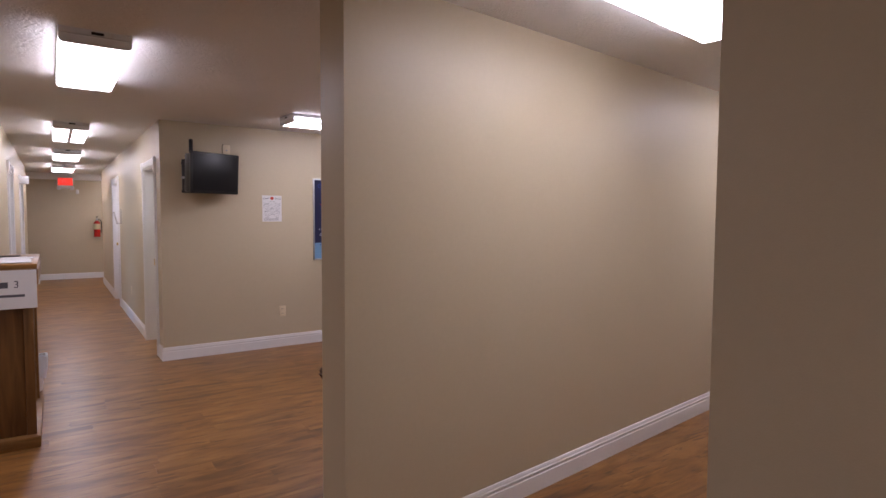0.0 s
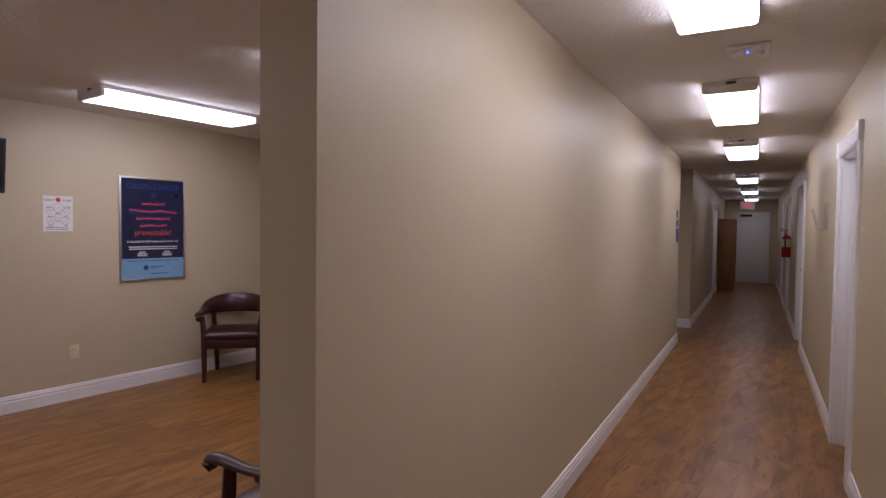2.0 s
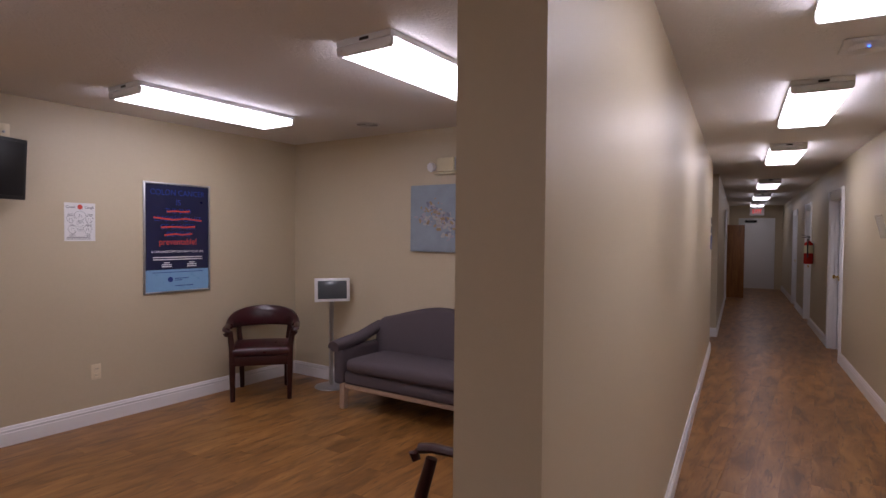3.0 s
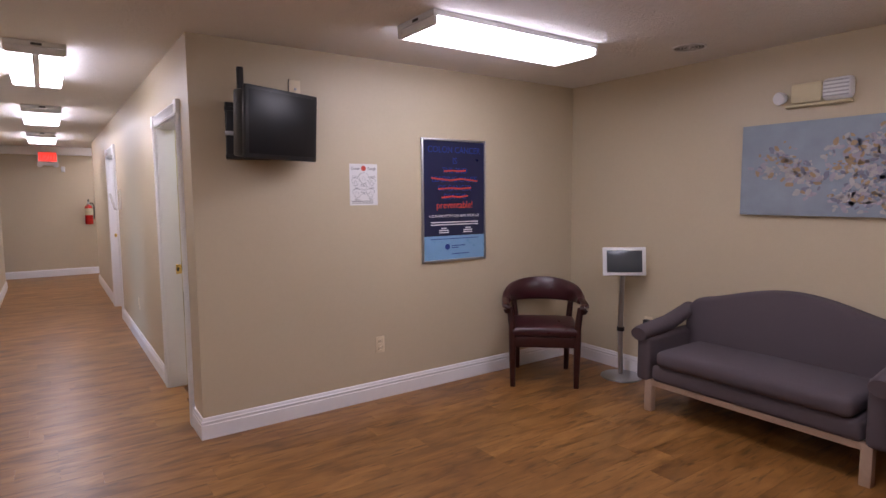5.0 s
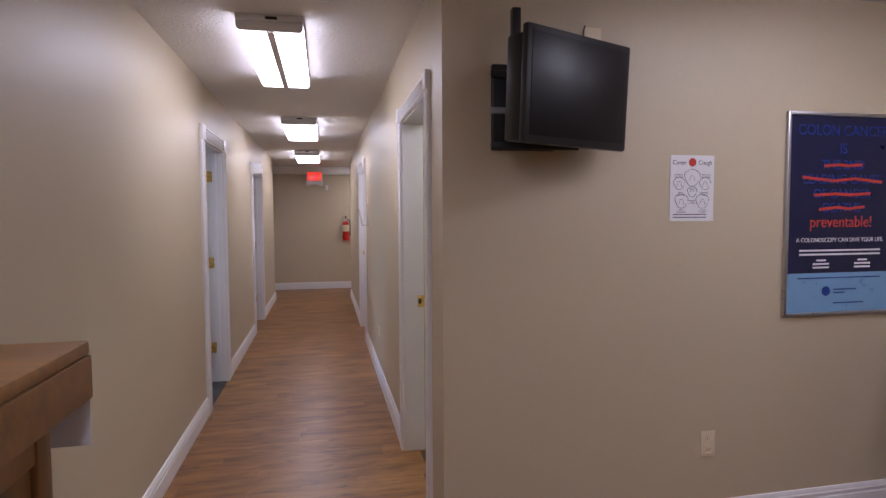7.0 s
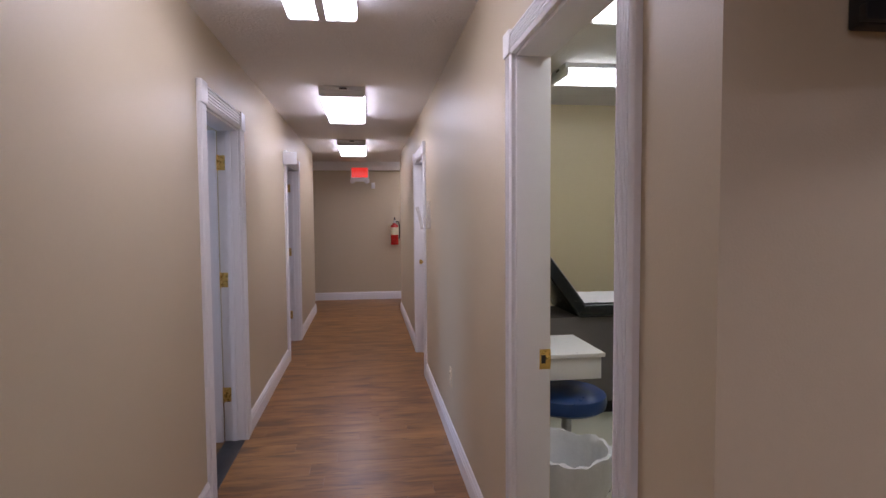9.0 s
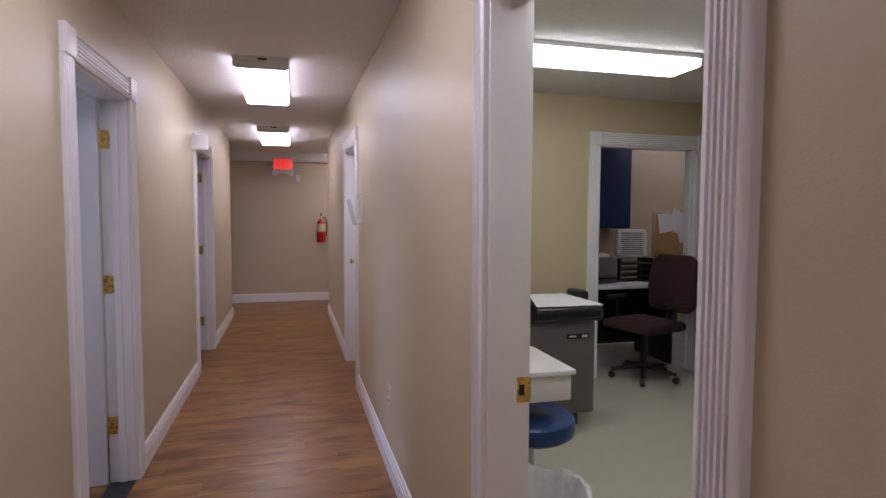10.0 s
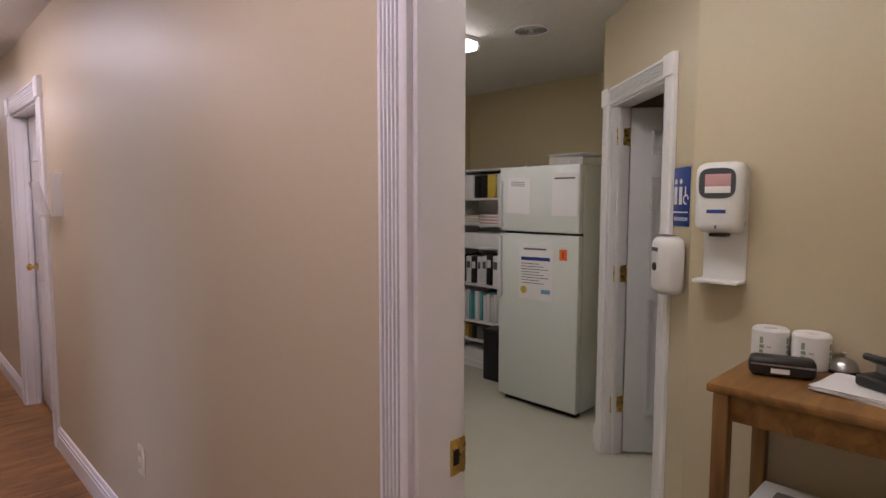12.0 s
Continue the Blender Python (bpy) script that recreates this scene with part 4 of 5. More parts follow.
# flyer
FL = thing("flyer", "white paper cough-hygiene flyer with line drawings", "flyer", pose(2.18, YT, 1.516))
fb2 = box(-0.105, 0.105, -0.004, -0.002, -0.140, 0.140)
part("sheet", fb2, M_PAPER, FL)
words("Cover", 0.027, M_INK, FL, pose(-0.062, -0.0042, 0.100, 90), squeeze=0.95)
words("Cough", 0.027, M_INK, FL, pose(0.062, -0.0042, 0.100, 90), squeeze=0.9)
part("red_spot", lathe([(0, 0), (0.018, 0), (0.018, 0.0008), (0, 0.0008)], 16, pose(0.0, -0.0041, 0.110, 90)), M_RED, FL)
rf = random.Random(5)
for cx, cz, r in [(0.0, 0.045, 0.036), (-0.062, 0.02, 0.026), (0.062, 0.02, 0.026), (-0.05, -0.055, 0.030), (0.05, -0.055, 0.030), (0.0, -0.015, 0.022)]:
    part("drawing", tube([(cx + r * (1 + 0.15 * math.sin(3 * a)) * math.cos(a), -0.0046, cz + r * math.sin(a)) for a in [2 * math.pi * i / 18 for i in range(18)]], 0.0011, 5), M_INK, FL)
for cx, cz in [(-0.066, 0.058), (0.066, 0.058), (-0.055, -0.018), (0.058, -0.018), (0.0, -0.052), (0.0, 0.000), (-0.052, -0.092), (0.054, -0.092)]:
    for k in range(3):
        w = rf.uniform(0.010, 0.024)
        part("text_line", box(cx - w, cx + w, -0.0047, -0.0041, cz - 0.006 * k - 0.0009, cz - 0.006 * k + 0.0009), M_INK, FL)
for cx, cz in [(0.0, 0.045), (-0.062, 0.02), (0.062, 0.02), (-0.05, -0.055), (0.05, -0.055)]:
    part("drawing", tube([(cx - 0.012, -0.0046, cz - 0.012), (cx - 0.004, -0.0046, cz + 0.010), (cx + 0.008, -0.0046, cz + 0.004), (cx + 0.012, -0.0046, cz - 0.014)], 0.0010, 5), M_INK, FL)
for z in (-0.112, -0.124):
    part("text_line", box(-0.09, 0.07, -0.0048, -0.0041, z - 0.002, z + 0.002), M_INK, FL)


def outlet(x, z, m, label="almond duplex wall outlet"):
    t = thing("wall_outlet", label, "outlet", m @ pose(x, 0, z), "wall outlets")
    part("plate", box(-0.036, 0.036, -0.006, -0.0005, -0.058, 0.058, 0.003), M_ALMOND, t)
    for s in (-1, 1):
        f = part("socket", box(-0.017, 0.017, -0.0085, -0.006, s * 0.024 - 0.014, s * 0.024 + 0.014, 0.004), M_ALMOND, t)
        for sx in (-1, 1):
            part("slot", box(sx * 0.006 - 0.001, sx * 0.006 + 0.001, -0.0092, -0.0086, s * 0.024 - 0.004, s * 0.024 + 0.006), M_BLACK, f)
    return t


outlet(2.284, 0.39, pose(0, YT, 0))
outlet(-8.99, 0.41, FACE_E)
outlet(-5.50, 0.42, pose(EX, 0, 0, 0, 0, -90), "almond wall outlet with a black plug")
part("plug", box(-0.02, 0.02, -0.05, -0.0095, 0.005, 0.04, 0.006), M_BLACK, bpy.data.objects["wall_outlet.002"])


def annulus(r0, r1, z0, z1, n=36):
    b = bmesh.new()
    rings = [[b.verts.new((r * math.cos(2 * math.pi * i / n), r * math.sin(2 * math.pi * i / n), z)) for i in range(n)] for r, z in ((r0, z0), (r1, z0), (r1, z1), (r0, z1))]
    for p, q in zip(rings, rings[1:] + rings[:1]):
        for i in range(n):
            b.faces.new((p[i], p[(i + 1) % n], q[(i + 1) % n], q[i]))
    bmesh.ops.recalc_face_normals(b, faces=b.faces)
    return b


def round_vent(x, y):
    t = thing("ceiling_vent", "round white ceiling vent with dark slots", "vent", pose(x, y, HC) @ Matrix.Scale(0.74, 4), "ceiling vents")
    part("flange", annulus(0.126, 0.140, -0.008, -0.0005), M_WHITEP, t)
    part("throat", lathe([(0.0, -0.0015), (0.125, -0.0015), (0.125, -0.0025), (0, -0.0025)], 30), M_BLACK, t)
    for r in (0.024, 0.050, 0.076, 0.102, 0.124):
        part("ring", annulus(r - 0.0045, r, -0.0065, -0.0035), M_WHITEP, t)
    part("hub", lathe([(0, -0.008), (0.010, -0.008), (0.010, -0.003), (0, -0.003)], 14), M_WHITEP, t)


round_vent(3.79, 4.95)
round_vent(3.13, 8.73)

# ================= front desk end and bin =================
DKM = pose(-0.03, 4.97, 0) @ Matrix.Diagonal((1, 0.87, 1.012, 1))
DK = thing("reception_stand", "honey oak lectern stand with pointed-arch openings and a dark hollow", "stand", DKM)
part("top", box(-0.185, 0.165, -0.62, 0.60, 1.095, 1.125, 0.006), M_OAK, DK, "worn honey oak top")
part("top_edge", box(0.150, 0.168, -0.622, 0.602, 1.00, 1.094, 0.004), M_OAK, DK, "thick oak front edge")
part("apron", box(-0.18, 0.149, 0.575, 0.598, 1.00, 1.094, 0.003), M_OAK, DK)
part("apron", box(-0.18, 0.149, -0.618, -0.595, 1.00, 1.094, 0.003), M_OAK, DK)
for y in (-0.53, 0.43):
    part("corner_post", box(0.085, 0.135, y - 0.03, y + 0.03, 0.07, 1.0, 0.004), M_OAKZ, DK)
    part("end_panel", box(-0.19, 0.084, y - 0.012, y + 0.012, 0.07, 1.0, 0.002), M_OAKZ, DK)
ap = [(-0.50, 0.07)]
for c, h in ((-0.29, 0.175), (0.14, 0.195)):
    ap += [(c - h, 0.07), (c - h, 0.62), (c - h * 0.55, 0.76), (c, 0.86), (c + h * 0.55, 0.76), (c + h, 0.62), (c + h, 0.07)]
ap += [(0.40, 0.07), (0.40, 0.93), (-0.50, 0.93)]
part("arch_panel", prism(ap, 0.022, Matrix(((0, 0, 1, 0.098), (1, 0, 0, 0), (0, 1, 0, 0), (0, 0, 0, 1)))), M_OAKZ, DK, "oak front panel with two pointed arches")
# black sheet that gives the hollow behind the arches its deep shade
part("dark_back", box(-0.19, -0.17, -0.51, 0.41, 0.07, 1.0, 0.002), M_BLACK, DK, "black sheet standing in for the shade behind the arches")
part("front_rail", box(0.090, 0.130, -0.50, 0.40, 0.93, 1.0, 0.003), M_OAK, DK)
part("plinth", box(-0.19, 0.155, -0.61, 0.52, 0.0, 0.069, 0.004), M_OAK, DK, "low oak plinth")
for i, (x, y, a) in enumerate([(-0.06, 0.10, 12), (-0.03, 0.02, -8), (-0.08, -0.18, 20), (-0.02, -0.42, 4)]):
    solo("paper_sheet", box(-0.108, 0.108, -0.14, 0.14, 0, 0.0012 + 0.001 * i), M_PAPER, "white paper sheet lying on the oak stand", "paper", pose(-0.03 + 0.4 * x, 4.95 + 0.8 * y, 1.139 + 0.002 * (i % 2), 0, 0, a + 90), "papers on the stand")
solo("pen", tube([(-0.06, 0, 0.004), (0.06, 0, 0.004), (0.07, 0, 0.004)], 0.004, 8, taper=[1, 1, 0.3]), M_BLACK, "black pen on the papers", "pen", pose(-0.03, 5.08, 1.1445, 0, 0, 30))
NB = thing("notice_sheet", "white paper notice taped under the stand's top", "notice", DKM, "notices")
part("sheet", box(-0.10, 0.160, 0.6035, 0.6045, 0.895, 1.06), M_PAPER, NB)
for x in (0.03, 0.06, 0.085, 0.11):
    part("handwriting", box(x, x + 0.008, 0.6047, 0.6052, 0.955, 0.970), M_INK, NB)
NB2 = thing("notice_sheet", "white paper notice taped to the stand's front end", "notice", DKM, "notices")
part("sheet", box(-0.18, 0.160, -0.6245, -0.6235, 0.86, 1.09), M_PAPER, NB2)
words("3", 0.06, M_INK, NB2, pose(0.06, -0.6248, 0.985, 90))
part("text_line", box(-0.15, 0.02, -0.6252, -0.6246, 0.985, 1.02), M_INK, NB2)
part("text_line", box(-0.12, 0.10, -0.6252, -0.6246, 0.93, 0.945), M_INK, NB2)


def liner_bin(name, label, x, y, r0, r1, h, m_in, seg=28, m=None, sag=0.03, seed=1):
    t = thing(name, label, "waste bin", pose(x, y, 0))
    part("tub", lathe([(r0 * 0.98, 0.0), (r1, h - 0.012), (r1 + 0.006, h), (r1 - 0.004, h), (r0 * 0.9, 0.012)], seg), m_in, t)
    rs = random.Random(seed)
    b = lathe([(r1 * 0.93, h - 0.14 - sag), (r1 + 0.006, h - 0.10), (r1 + 0.014, h - 0.02), (r1 + 0.010, h + 0.010), (r1 - 0.004, h + 0.012), (r1 - 0.02, h - 0.02), (r1 * 0.75, h * 0.45), (r1 * 0.6, h * 0.2)], seg * 2)
    for v in b.verts:
        k = 1 + 0.02 * math.sin(9 * math.atan2(v.co.y, v.co.x) + 20 * v.co.z) + rs.uniform(-0.012, 0.012)
        v.co.x, v.co.y = v.co.x * k, v.co.y * k
        v.co.z += rs.uniform(-0.006, 0.006) + 0.008 * math.sin(5 * math.atan2(v.co.y, v.co.x))
    part("bin_liner", b, M_BAG, t, "crumpled white plastic liner")
    return t


liner_bin("waste_bin", "small white waste bin with a crumpled liner", 0.03, 5.84, 0.085, 0.115, 0.28, M_WHITEP)

# ================= north corridor =================
HB = solo("header_beam", box(-1.599, 2.399, YE - 0.10, YE - 0.001, 2.215, HC - 0.001, 0.004), M_TRIM, "white boxed header beam on the end wall", "beam", kind="structure")


def exit_sign(m, label, heads=True):
    t = thing("exit_sign", label, "exit sign", m, "exit signs")
    part("case", box(-0.15, 0.15, -0.05, 0, -0.095, 0.095, 0.008), M_WHITEP, t)
    part("face", box(-0.135, 0.135, -0.0525, -0.0502, -0.08, 0.08, 0.0008), M_EXIT if heads else M_WHITEP, t, "exit sign face")
    words("EXIT", 0.13, M_EXTRED if heads else M_EXIT, t, pose(0, -0.0528, -0.046, 90), squeeze=0.75)
    if heads:
        part("lamp_bar", box(-0.16, 0.16, -0.045, 0, -0.15, -0.098, 0.006), M_WHITEP, t)
        for sx in (-1, 1):
            part("lamp_head", lathe([(0.012, 0), (0.038, 0.01), (0.045, 0.04), (0.0, 0.046)], 16, pose(sx * 0.12, -0.035, -0.135, 100)), M_WHITEP, t)
    return t


exit_sign(pose(0.475, YE - 0.102, 2.17), "white exit sign with glowing red letters and lamp heads")


def extinguisher(m, label):
    t = thing("fire_extinguisher", label, "fire extinguisher", m, "fire extinguishers")
    part("cylinder", lathe([(0.0, 0), (0.060, 0.002), (0.066, 0.012), (0.066, 0.30), (0.058, 0.335), (0.030, 0.362), (0.022, 0.375), (0, 0.376)], 26), M_EXTRED, t, "glossy red steel cylinder")
    part("label", lathe([(0.0668, 0.175), (0.0672, 0.176), (0.0672, 0.300), (0.0668, 0.301)], 26), M_CREAM, t, "cream instruction label")
    part("valve", lathe([(0.02, 0.37), (0.02, 0.405), (0.012, 0.42), (0, 0.421)], 14), M_STEEL, t)
    part("handle", box(-0.012, 0.012, -0.09, 0.02, 0.425, 0.437, 0.004), M_BLACK, t)
    part("lever", moved(box(-0.011, 0.011, -0.10, 0.02, 0, 0.010, 0.003), pose(0, 0, 0.44, -14)), M_BLACK, t)
    part("hose", tube([(0.02, 0, 0.395), (0.06, -0.02, 0.40), (0.085, -0.02, 0.34), (0.083, -0.02, 0.20), (0.078, -0.02, 0.10)], 0.010, 8), M_BLACK, t)
    part("wall_bracket", box(-0.02, 0.02, 0.05, 0.0705, 0.24, 0.36, 0.002), M_STEEL, t)
    return t


extinguisher(pose(1.055, YE - 0.0715, 0.94), "red fire extinguisher hung on the end wall")
SN = solo("wall_sensor", box(-0.03, 0.03, -0.03, 0, -0.05, 0.05, 0.006), M_WHITEP, "small white sensor on the end wall", "sensor", pose(0.70, YE, 1.96))
CHH = thing("chart_holder", "clear acrylic chart holder beside the door", "chart holder", pose(XR, 10.20, 1.40, 0, 0, -90))
part("back", box(-0.13, 0.13, -0.004, -0.001, -0.09, 0.13), M_CLEAR, CHH)
part("front", moved(box(-0.13, 0.13, -0.003, 0.0, -0.02, 0.17), pose(0, -0.055, -0.08, 14)), M_CLEAR, CHH)
part("floor_strip", box(-0.13, 0.13, -0.06, -0.004, -0.092, -0.088), M_CLEAR, CHH)
PS = thing("room_sign", "small striped sign standing out from the wall", "sign", pose(XL, 11.12, 1.97, 0, 0, 90))
part("bracket", box(-0.004, 0.004, -0.13, 0, -0.06, 0.06, 0.002), M_WHITEP, PS)
for i in range(4):
    part("stripe", box(0.0045, 0.006, -0.125, -0.005, -0.055 + 0.03 * i, -0.040 + 0.03 * i), M_BLACK, PS)

# ================= east corridor =================
sch = copy_thing(CHH, RA @ pose(5.45, 1.075, 1.55, 0, 0, 180))
tagged(sch, "clear acrylic chart holder on the east corridor wall", "chart holder")
extinguisher(RA @ pose(10.75, 1.075 + 0.0715, 1.03, 0, 0, 180), "red fire extinguisher with a cream label on the corridor wall")
exit_sign(RA @ pose(15.0, 1.79, 2.06, 0, 0, -90), "white hanging exit sign with red letters", heads=False)
part("hanger", box(-0.01, 0.01, -0.03, -0.015, 0.095, 0.312), M_WHITEP, bpy.data.objects["exit_sign.001"])
BC = thing("bookcase", "tall honey oak bookcase standing in the corridor", "bookcase", RA @ pose(15.75, 2.17, 0))
part("side", box(-0.45, -0.42, -0.14, 0.24, 0, 1.75, 0.003), M_BOOKOAK, BC)
part("side", box(0.42, 0.45, -0.14, 0.24, 0, 1.75, 0.003), M_BOOKOAK, BC)
part("back", box(-0.42, 0.42, 0.22, 0.238, 0, 1.75), M_BOOKOAK, BC)
for z in (0.06, 0.47, 0.88, 1.29, 1.72):
    part("shelf", box(-0.419, 0.419, -0.13, 0.219, z, z + 0.025, 0.002), M_OAK, BC)
SM = thing("smoke_detector", "white square ceiling sensor with a blue light", "detector", RA @ pose(3.17, 1.63, HC))
part("plate", box(-0.10, 0.10, -0.10, 0.10, -0.022, 0, 0.008), M_WHITEP, SM)
part("dome", lathe([(0.075, -0.022), (0.065, -0.040), (0.03, -0.048), (0, -0.049)], 24), M_WHITEP, SM)
part("lamp", lathe([(0.0, 0), (0.006, 0), (0.005, -0.004), (0, -0.005)], 10, pose(-0.068, 0.0, -0.036)), mat("blue_led", (0.05, 0.15, 1.0), 0.3, emit=5), SM, "tiny blue light")
WS = thing("wall_sign", "dark room signs at the partition's far end", "sign", RA @ pose(7.55, 2.447, 1.47))
for z0, z1, mt in [(-0.17, 0.0, M_SIGNBLUE), (0.03, 0.11, M_GREY), (0.14, 0.22, M_GREY)]:
    part("plate", box(-0.09, 0.09, -0.008, -0.001, z0, z1, 0.003), mt, WS)
SW = thing("light_switch", "almond light switch plate on the far partition", "switch", RA @ pose(9.8, 2.415, 1.18))
part("plate", box(-0.036, 0.036, -0.006, -0.0005, -0.058, 0.058, 0.003), M_ALMOND, SW)
part("toggle", box(-0.005, 0.005, -0.016, -0.006, -0.010, 0.010, 0.002), M_ALMOND, SW)


# ================= exam room =================
XT = thing("exam_table", "grey laminate exam table with black vinyl top and paper", "exam table", pose(0.06, 0.38, 0))
part("base", box(1.30, 2.42, 8.92, 9.44, 0.10, 0.70, 0.006), M_GREY, XT, "grey laminate cabinet base")
part("toe_base", box(1.34, 2.34, 8.98, 9.40, 0.0, 0.099, 0.003), M_BLACK, XT)
part("pad", smooth_box(1.945, 2.46, 8.86, 9.48, 0.702, 0.80, 0.035), M_VINYLB, XT, "black vinyl pad")
part("head_pad", moved(smooth_box(-0.55, 0.0, -0.31, 0.31, -0.02, 0.07, 0.03), pose(1.97, 9.17, 0.725, 0, 53, 0)), M_VINYLB, XT, "raised black vinyl headrest")
pb = box(1.94, 2.463, 8.89, 9.44, 0.8015, 0.8045, 0.0)
bmesh.ops.subdivide_edges(pb, edges=[e for e in pb.edges if e.calc_length() > 0.2], cuts=10, use_grid_fill=True)
rr_ = random.Random(8)
for v in pb.verts:
    v.co.z += rr_.uniform(0, 0.004)
part("paper_sheet", pb, M_PAPER, XT, "pale crinkled exam paper")
part("paper_drop", box(2.4635, 2.466, 8.92, 9.20, 0.745, 0.803), M_PAPER, XT)
part("paper_head", moved(box(-0.53, 0.0, -0.275, 0.275, 0.0715, 0.074), pose(1.97, 9.17, 0.725, 0, 53, 0)), M_PAPER, XT)
part("name_plate", box(2.22, 2.38, 8.916, 8.9195, 0.585, 0.620, 0.001), M_BLACK, XT, "black maker's plate")
part("text_bar", box(2.235, 2.285, 8.9145, 8.9158, 0.598, 0.608), M_PAPER, XT)
part("text_bar", box(2.325, 2.365, 8.9145, 8.9158, 0.594, 0.611), M_PAPER, XT)
part("stirrup_end", box(2.455, 2.545, 9.22, 9.40, 0.70, 0.85, 0.02), M_BLACK, XT, "black foot end handle")
part("edge_band", tube([(2.464, 9.05, 0.70), (2.470, 9.05, 0.80)], 0.006, 6), M_STEEL, XT)

WD = thing("wall_desk", "white laminate wall desk with a drawer", "desk", pose(XX + 0.008, 8.07, 0))
part("top", box(0, 0.47, 0, 0.43, 0.735, 0.755, 0.003), M_WHITEP, WD)
dr = part("drawer", box(0.01, 0.455, 0.012, 0.42, 0.63, 0.733, 0.003), M_WHITEP, WD)
part("bracket", box(0, 0.03, 0.18, 0.24, 0.35, 0.63, 0.003), M_STEEL, WD)

SL = thing("rolling_stool", "round blue vinyl stool on a steel base", "stool", pose(1.56, 8.24, 0))
part("seat", lathe([(0.0, 0.445), (0.17, 0.445), (0.19, 0.46), (0.195, 0.485), (0.19, 0.52), (0.165, 0.537), (0, 0.545)], 32), M_BLUEV, SL, "round blue vinyl seat")
part("column", lathe([(0.025, 0.10), (0.025, 0.445)], 14), M_STEEL, SL)
for i in range(5):
    a = 2 * math.pi * i / 5
    part("foot", tube([(0, 0, 0.11), (0.21 * math.cos(a), 0.21 * math.sin(a), 0.06), (0.22 * math.cos(a), 0.22 * math.sin(a), 0.0)], 0.016, 8), M_STEEL, SL)
liner_bin("waste_bin", "white waste bin with a clear crumpled liner in the exam room", 1.385, 7.79, 0.14, 0.185, 0.425, M_WHITEP, seed=4)

# refrigerator
FR = thing("refrigerator", "white top-freezer refrigerator with papers on its doors", "refrigerator", pose(3.50, 8.62, 0) @ Matrix.Diagonal((1, 0.98, 1.02, 1)))
part("cabinet", box(0.065, 0.76, 0.004, 0.646, 0.03, 1.585, 0.008), M_FRIDGE, FR)
fz = part("freezer_door", box(0.0, 0.06, 0.0, 0.65, 1.165, 1.59, 0.012), M_FRIDGE, FR, "white freezer door")
fd = part("fridge_door", box(0.0, 0.06, 0.0, 0.65, 0.035, 1.150, 0.012), M_FRIDGE, FR, "white fridge door")
part("handle", box(-0.032, 0.0, 0.615, 0.640, 1.19, 1.50, 0.008), M_WHITEP, fz)
part("handle", box(-0.032, 0.0, 0.615, 0.640, 0.72, 1.13, 0.008), M_WHITEP, fd)
part("gasket", box(0.06, 0.066, 0.01, 0.64, 0.06, 1.58), M_INK, FR)
part("toe_grille", box(0.05, 0.10, 0.03, 0.62, 0.0, 0.0345), M_BLACK, FR)


def sheet(name, label, cat, y0, y1, z0, z1, mt=None, tilt=0, proud=0.002):
    t = thing(name, label, cat, pose(3.50, 8.62 + ((y0 + y1) / 2 - 8.345) * 0.98, (z0 + z1) / 2 * 1.02, 0, 0, -90) @ pose(0, 0, 0, 0, tilt, 0))
    w, h = (y1 - y0) / 2, (z1 - z0) / 2
    part("sheet", box(-w, w, -proud - 0.001, -0.001, -h, h), mt or M_PAPER, t)
    return t, w, h


t, w, h = sheet("paper_note", "white paper note on the freezer door", "note", 8.73, 8.92, 1.28, 1.52, tilt=3)
for k in range(3):
    part("text_line", box(-w * 0.7, w * 0.5, -0.0042, -0.0035, h * (0.75 - 0.1 * k) - 0.002, h * (0.75 - 0.1 * k) + 0.002), M_INK, t)
t, w, h = sheet("paper_note", "white paper list in a clear sleeve on the freezer door", "note", 8.36, 8.55, 1.27, 1.54)
part("text_line", box(-w * 0.8, w * 0.8, -0.0042, -0.0035, h * 0.72, h * 0.80), M_INK, t)
t, w, h = sheet("printed_notice", "printed white notice with blue band on the fridge door", "notice", 8.53, 8.81, 0.72, 1.09, tilt=-1)
part("blue_band", box(-w * 0.85, w * 0.8, -0.0045, -0.0035, h * 0.42, h * 0.54), M_INKBLUE, t)
for k in range(8):
    part("text_line", box(-w * 0.85, w * (0.2 + 0.5 * (k % 3) / 2), -0.0042, -0.0035, h * (0.30 - 0.10 * k) - 0.002, h * (0.30 - 0.10 * k) + 0.002), M_INK, t)
part("title_line", box(-w * 0.7, w * 0.6, -0.0042, -0.0035, h * 0.80, h * 0.86), M_INK, t)
part("picture_spot", lathe([(0, 0), (0.026, 0), (0.026, 0.0012), (0, 0.0012)], 14, pose(-w * 0.72, -0.0036, -h * 0.66, 90)), M_YELLOW, t)
part("picture_spot", box(w * 0.3, w * 0.8, -0.0045, -0.0035, -h * 0.75, -h * 0.6), M_PALEBLUE, t)
t, w, h = sheet("sticker", "bright orange sticker on the fridge door", "sticker", 8.43, 8.485, 0.995, 1.065, M_ORANGE)
part("mark", box(-0.008, 0.008, -0.0045, -0.0035, -0.02, 0.02), M_RED, t)
TR = thing("plastic_tray", "clear plastic tray on top of the refrigerator", "tray", pose(3.57, 8.65, 1.622))
part("rim", box(0, 0.28, 0, 0.27, 0.068, 0.074, 0.002), M_WHITEP, TR)
for q in [(0.02, 0.023, 0.01, 0.26), (0.257, 0.26, 0.01, 0.26)]:
    part("side", box(*q, 0.0, 0.067), M_CLEAR, TR)

